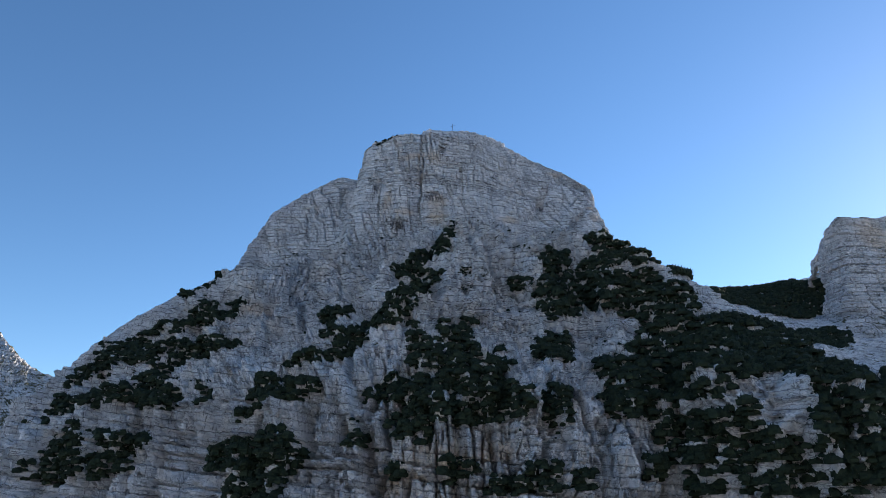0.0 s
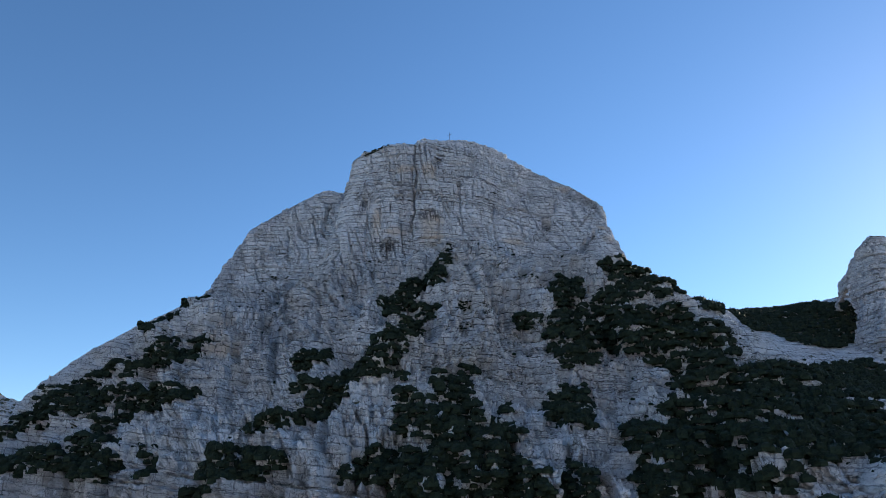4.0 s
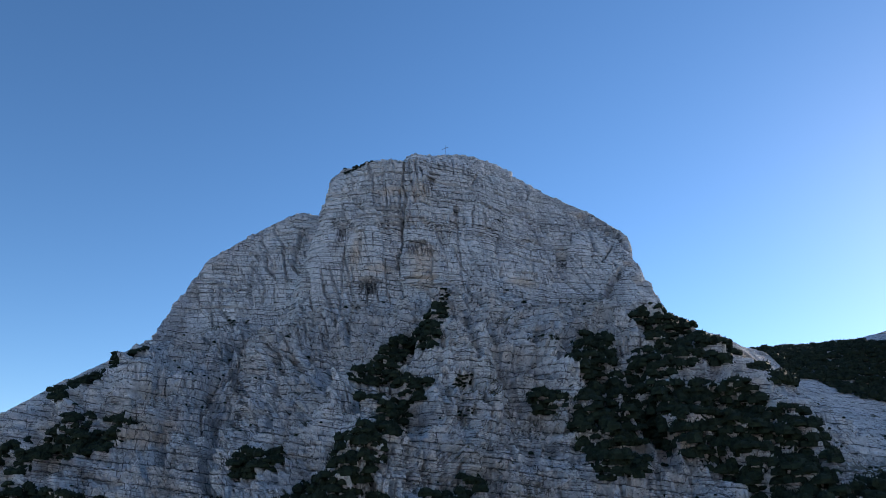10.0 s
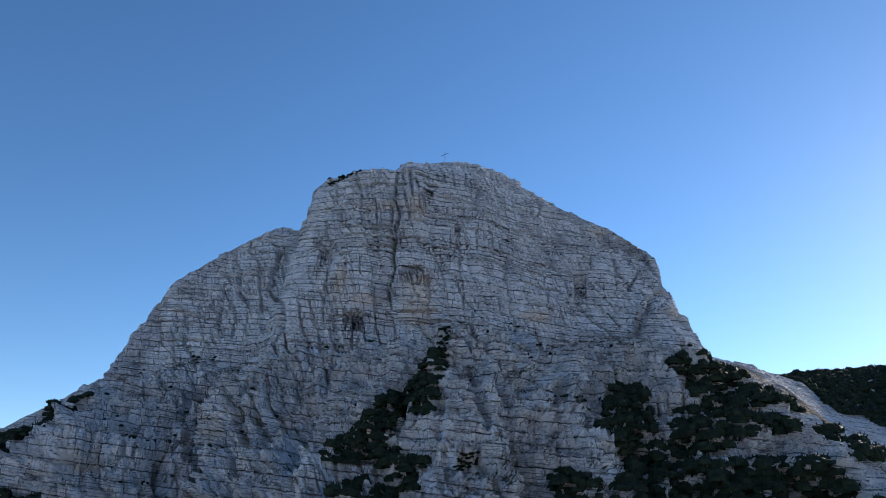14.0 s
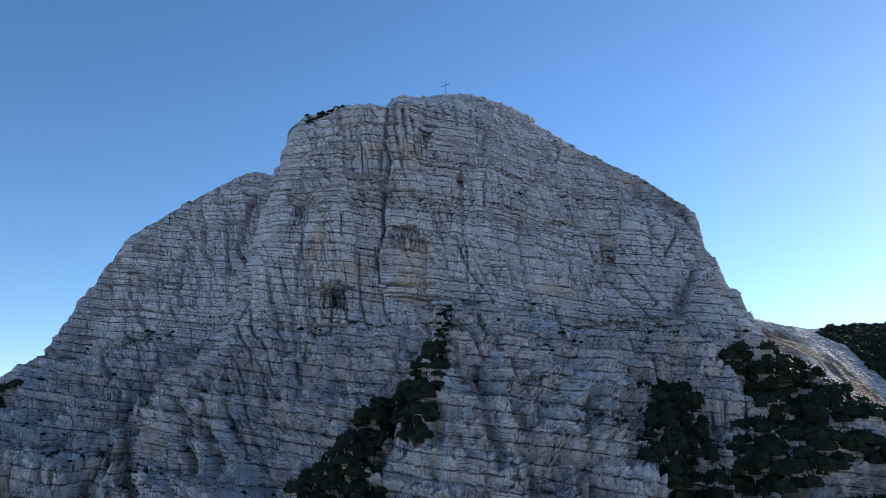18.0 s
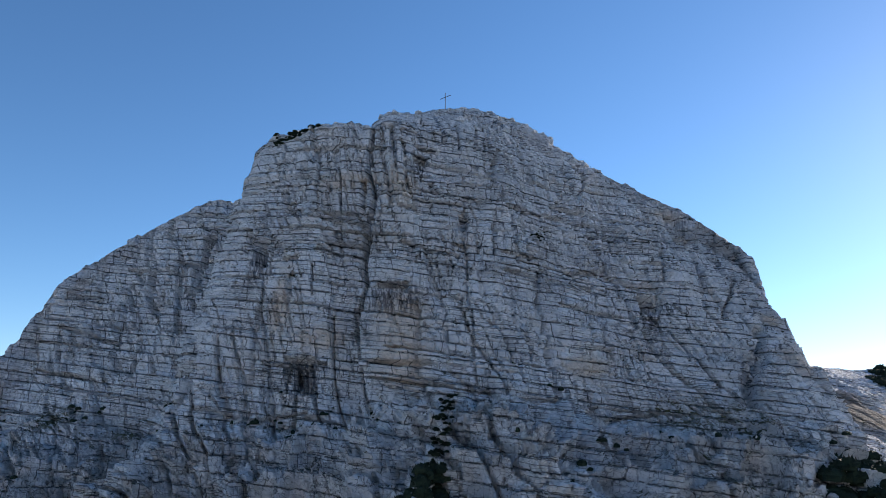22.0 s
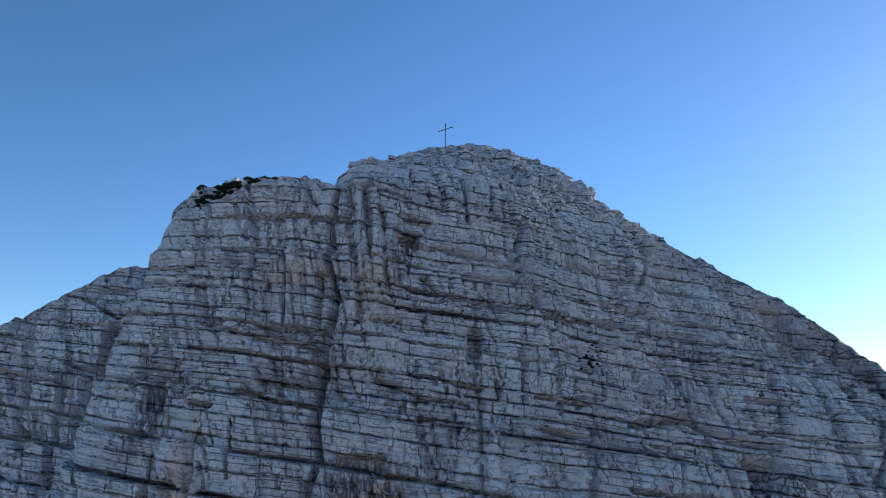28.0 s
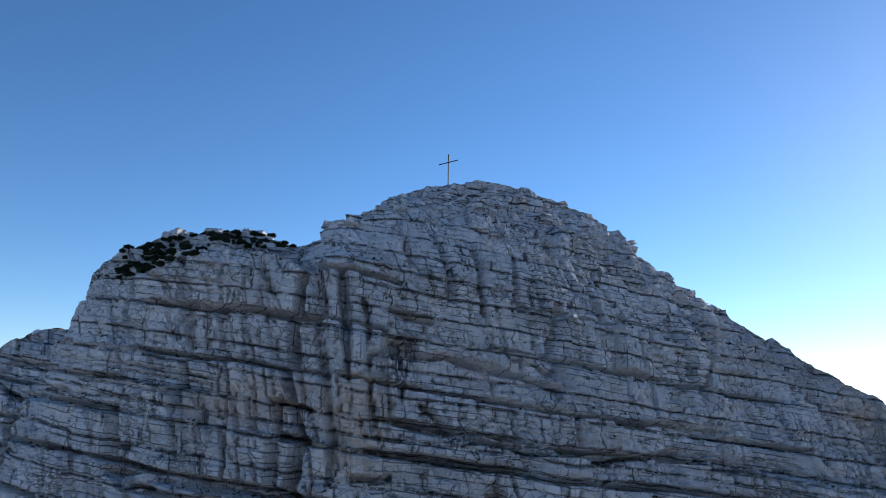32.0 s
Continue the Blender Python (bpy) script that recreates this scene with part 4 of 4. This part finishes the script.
LEDGE_PINES = UPPER_LEDGE_PINES + MIDDLE_LEDGE_PINES
RIM_STRIP = [[(-28.5, 388.2, 1.3), (-21, 387.8, 1.3), (-13.5, 387.6, 1.3)], [(-37, 383.4, 1.0), (-28, 384.9, 1.2), (-21, 384.6, 1.2), (-14, 384.4, 1.2)]]
RIM_CLUMPS = [[(-39, 386.4, 0.9), (-32, 388.4, 0.9)], [(-21, 381, 0.8)], [(-10, 388, 0.9), (-7, 388.3, 1.1)], [(-6.5, 385.6, 0.8), (-3.8, 384.8, 0.8)], [(11.8, 395.3, 0.9), (13.8, 394.2, 0.9)]]
RIM_PINES = [
    [(18.4, 357.4, 0.7), (20.5, 359.0, 0.8), (22.6, 360.0, 0.7)],
    [(30.5, 358.3, 0.8)],
    [(36.2, 359.1, 1.0)],
    [(10.8, 363.9, 0.4)],
    [(8.8, 384.1, 0.6)],
    [(15.9, 385.6, 0.6)],
    [(-42.1, 359.2, 0.6)],
    [(-41.5, 372.0, 0.6)],
    [(-43.5, 377.5, 0.7)],
    [(-67.0, 365.6, 0.5)],
    [(-62.0, 377.0, 1.0), (-56.0, 377.5, 1.0)],
    [(-80.0, 366.0, 1.0), (-72.0, 371.0, 1.0)],
]
FAR_PINES = [
    [(168, 339, 4), (186, 338, 5), (205, 337, 6)],
    [(161, 327, 9), (178, 328, 6), (198, 327, 7), (214, 334, 5)],
    [(168, 319, 6), (175, 311, 6), (186, 318, 6), (205, 316, 7)],
    [(84.8, 293.8, 2.8)],
]


def tufts(count, wide, high, seed, long=0.26, blades=3, heads=3):
    """A dwarf pine's crown: bunches of needles all over the lumpy mounds of its boughs."""
    r = np.random.RandomState(seed)
    lobes = [(r.uniform(-0.5, 0.5), r.uniform(-0.5, 0.5), r.uniform(0.5, 0.85), r.uniform(0.6, 1.05)) for _ in range(heads)]
    tris = []
    for n in range(count):
        lx, ly, lr, lh = lobes[n % heads]
        a, e = r.uniform(0, 2 * math.pi), math.asin(r.uniform(-0.05, 1.0))
        way = np.array([math.cos(a) * math.cos(e), math.sin(a) * math.cos(e), math.sin(e)])
        at = np.array([(lx + way[0] * lr) * wide, (ly + way[1] * lr) * wide, way[2] * lh * high])
        up = way * 0.8 + (r.uniform(-0.3, 0.3), r.uniform(-0.3, 0.3), 0.6)
        up /= np.linalg.norm(up)
        for k in range(blades):
            b = r.normal(size=3)
            b /= np.linalg.norm(b) + 1e-6
            side = np.cross(up, b)
            side /= np.linalg.norm(side) + 1e-6
            tip = at + (up + 0.9 * b) * long * r.uniform(0.5, 1.1)
            tris.append((at - side * 0.5 * long - up * 0.1, at + side * 0.5 * long - up * 0.1, tip))
    for lx, ly, lr, lh in lobes:
        rings = []
        for level, (reach, lift) in enumerate(((1.0, -0.3), (0.98, 0.3), (0.72, 0.72))):
            rings.append([np.array([(lx + math.cos(a) * lr * reach * r.uniform(0.82, 1.05)) * wide, (ly + math.sin(a) * lr * reach * r.uniform(0.82, 1.05)) * wide,
                                    (lift * r.uniform(0.8, 1.15)) * lh * high]) for a in np.arange(5) * 2 * math.pi / 5])
        top = np.array([lx * wide, ly * wide, lh * high * 0.95])
        for k in range(5):
            m = (k + 1) % 5
            for low, over in ((rings[0], rings[1]), (rings[1], rings[2])):
                tris += [(low[k], low[m], over[m]), (low[k], over[m], over[k])]
            tris.append((rings[2][k], rings[2][m], top))
    return np.array(tris, np.float32)


NEAR_BUSH = [tufts(130, 0.8, 0.75, 100 + n, 0.22, 4, 5) for n in range(6)]
FAR_BUSH = [tufts(34, 1.0, 0.65, 200 + n, 0.17, 1, 2) for n in range(8)]
SPOTS = GRID.reshape(-1, 3)
FACING = normals_of(GRID).reshape(-1, 3)
ROW_OF = np.repeat(VS, len(US))
rand = np.random.RandomState(5)


def spots_along(strokes, spacing, rows=(0.9, 7.6), spill=1.0, rag=1.5):
    """Places on the rock along strokes of growth, about one for each square of the given spacing."""
    found = []
    for stroke in strokes:
        nodes = np.array(stroke if len(stroke) > 1 else stroke * 2, float)
        for (xa, za, ra), (xb, zb, rb) in zip(nodes[:-1], nodes[1:]):
            reach = max(ra, rb) * spill + 0.4
            box = np.where((ROW_OF > rows[0]) & (ROW_OF < rows[1]) & (SPOTS[:, 0] > min(xa, xb) - reach) & (SPOTS[:, 0] < max(xa, xb) + reach)
                           & (SPOTS[:, 2] > min(za, zb) - reach) & (SPOTS[:, 2] < max(za, zb) + reach))[0]
            if not len(box):
                continue
            x, z = SPOTS[box, 0], SPOTS[box, 2]
            f = np.clip(((x - xa) * (xb - xa) + (z - za) * (zb - za)) / ((xb - xa) ** 2 + (zb - za) ** 2 + 1e-6), 0, 1)
            gap = np.hypot(x - xa - f * (xb - xa), z - za - f * (zb - za)) / (ra + f * (rb - ra) + 0.05)
            ragged = gap + rag * rough_noise(SPOTS[box] / (5.0, 5.0, 4.0), 91, 3) < spill * rand.choice([0.85, 1.0, 1.0, 1.5], len(box))
            box = box[ragged]
            rand.shuffle(box)
            found.append(box)
    taken, cells = [], set()
    for i in (np.concatenate(found) if found else ()):
        q = tuple(np.floor(SPOTS[i] / spacing).astype(int))
        if q not in cells:
            cells.add(q)
            taken.append(i)
    return taken


def bush_spot(i, low=0.8, high=1.3):
    at = SPOTS[i] + FACING[i] * (0.1, 0.1, 0.1)
    turn = rand.uniform(0, 2 * math.pi)
    return at, turn, rand.uniform(low, high)


def grown(tris, at, turn, size):
    c, s = math.cos(turn) * size, math.sin(turn) * size
    return tris @ np.array([[c, s, 0], [-s, c, 0], [0, 0, size * rand.uniform(0.8, 1.2)]], np.float32) + np.asarray(at, np.float32)


def triangle_mesh(name, tris, material):
    tris = np.concatenate(tris) if isinstance(tris, list) else tris
    return mesh_of(name, tris.reshape(-1, 3), np.arange(len(tris) * 3).reshape(-1, 3), material)


BUSHES = [triangle_mesh("dwarf_pine", b, NEEDLES) for b in NEAR_BUSH]
single = spots_along(RIM_STRIP[1:], 1.45, (1.5, 2.02), 1.1, 0.3)[:75] + spots_along(RIM_STRIP[:1], 1.45, (1.0, 1.7), 1.1, 0.3)[:35] + spots_along(RIM_CLUMPS, 1.0, (1.0, 2.15), 1.1, 0.6)[:30]
on_rim = len(single)
single += spots_along(RIM_PINES, 0.8, (0.95, 4), 1.2, 0.8)[:30] + spots_along(LEDGE_PINES, 1.2, spill=1.1, rag=0.7)[:128]
for n, i in enumerate(single):
    at, turn, size = bush_spot(i, 0.5, 0.85) if n < on_rim else bush_spot(i, 0.2, 0.36) if n < on_rim + 30 else bush_spot(i, 0.4, 0.75)
    ob = tagged(new("dwarf_pine", BUSHES[rand.randint(6)]), "low dark green dwarf pine rooted on a limestone ledge", "shrub", "dwarf pines on the ledges")
    ob.matrix_world = Matrix.Translation(at) @ Matrix.Rotation(turn, 4, "Z") @ Matrix.Diagonal((size, size, size * 0.75, 1))
for name, strokes, spacing, rows, label in (
        ("gully_pine_thicket", GULLY_PINES, 1.7, (2, 7.6), "dense dark dwarf pine thicket in the gully"),
        ("right_pine_thicket", RIGHT_PINES + CRAG_PINES, 2.15, (1.2, 7.6), "broad dark dwarf pine thicket on the flank"),
        ("left_pine_thicket", LEFT_PINES, 1.85, (0.9, 7.6), "dark dwarf pine strips on the stepped flank"),
        ("far_pine_thicket", FAR_PINES, 2.8, (0.5, 4), "dark dwarf pine cover below the far saddle")):
    made = [grown(FAR_BUSH[rand.randint(8)], *bush_spot(i, 0.7 * spacing, 1.15 * spacing)) for i in spots_along(strokes, spacing, rows, 1.15, 0.4 if "right" in name else 0.55)]
    tagged(new(name, triangle_mesh(name, made, NEEDLES)), label, "shrubs", kind="stuff")

shelf = np.where((FACING[:, 2] > 0.42) & (ROW_OF > 2.9) & (ROW_OF < 6.4) & (soft_noise(SPOTS / (9, 9, 3.5), 97) > 0.22) & (np.abs(SPOTS[:, 0] + 10) < 130))[0]
sown = rand.choice(shelf, min(420, len(shelf)), replace=False)
tagged(new("scattered_shrubs", triangle_mesh("scattered_shrubs", [grown(FAR_BUSH[rand.randint(8)], *bush_spot(i, 0.25, 0.95)) for i in sown], NEEDLES)),
       "small dark shrubs scattered over the stepped slope", "shrubs", kind="stuff")

# ---- turf on ledges ----
flat = np.where((FACING[:, 2] > 0.55) & (ROW_OF > 0.95) & (ROW_OF < 5.2) & (soft_noise(SPOTS / (7, 7, 4), 95) > 0.05) & (np.abs(SPOTS[:, 0] + 5) < 100))[0]
blades = []
r = np.random.RandomState(9)
TUFT = []
for n in range(4):
    t9 = []
    for k in range(7):
        a = r.uniform(0, 6.28)
        d = np.array([math.cos(a), math.sin(a), 0])
        w = np.array([-d[1], d[0], 0]) * 0.07
        t9.append((d * 0.05 - w, d * 0.05 + w, d * r.uniform(0.15, 0.35) + (0, 0, r.uniform(0.06, 0.2))))
    TUFT.append(np.array(t9, np.float32))
for i in r.choice(flat, min(6500, len(flat)), replace=False):
    blades.append(grown(TUFT[r.randint(4)], SPOTS[i], r.uniform(0, 6.28), r.uniform(0.7, 1.5)))
tagged(new("alpine_turf", triangle_mesh("alpine_turf", blades, TURF)), "thin tawny alpine turf on the rock ledges", "grass", kind="stuff")

# ---- loose blocks on the summit slope and ledges ----
def block_mesh(seed):
    r = random.Random(seed)
    bm = bmesh.new()
    bmesh.ops.create_cube(bm, size=1)
    for v in bm.verts:
        v.co = Vector((v.co.x * r.uniform(0.8, 1.2), v.co.y * r.uniform(0.75, 1.15), v.co.z * r.uniform(0.55, 0.95)))
    bmesh.ops.bevel(bm, geom=bm.edges[:], offset=0.07, segments=1, affect="EDGES")
    me = bpy.data.meshes.new("rock_block")
    bm.to_mesh(me)
    bm.free()
    me.materials.append(LIMESTONE)
    return me


BLOCKS = [block_mesh(n) for n in range(8)]
top = np.where((ROW_OF > 1.0) & (ROW_OF < 1.75) & (SPOTS[:, 0] > -14) & (SPOTS[:, 0] < 34))[0]
ledge = np.where((FACING[:, 2] > 0.5) & (ROW_OF > 1.8) & (ROW_OF < 3.6) & (np.abs(SPOTS[:, 0] - 10) < 60))[0]
for i in np.concatenate([r.choice(top, 170, replace=False), r.choice(ledge, 120, replace=False)]):
    ob = child("rock_block", BLOCKS[r.randint(8)], mountain)
    size = r.uniform(0.45, 1.0) * r.choice([1, 1, 1.6])
    ob.matrix_world = Matrix.Translation(SPOTS[i]) @ Euler((r.uniform(-0.2, 0.2), 0.13 + r.uniform(-0.2, 0.2), r.uniform(0, 3.1))).to_matrix().to_4x4() @ Matrix.Diagonal((size * 1.3, size, size * 0.8, 1))
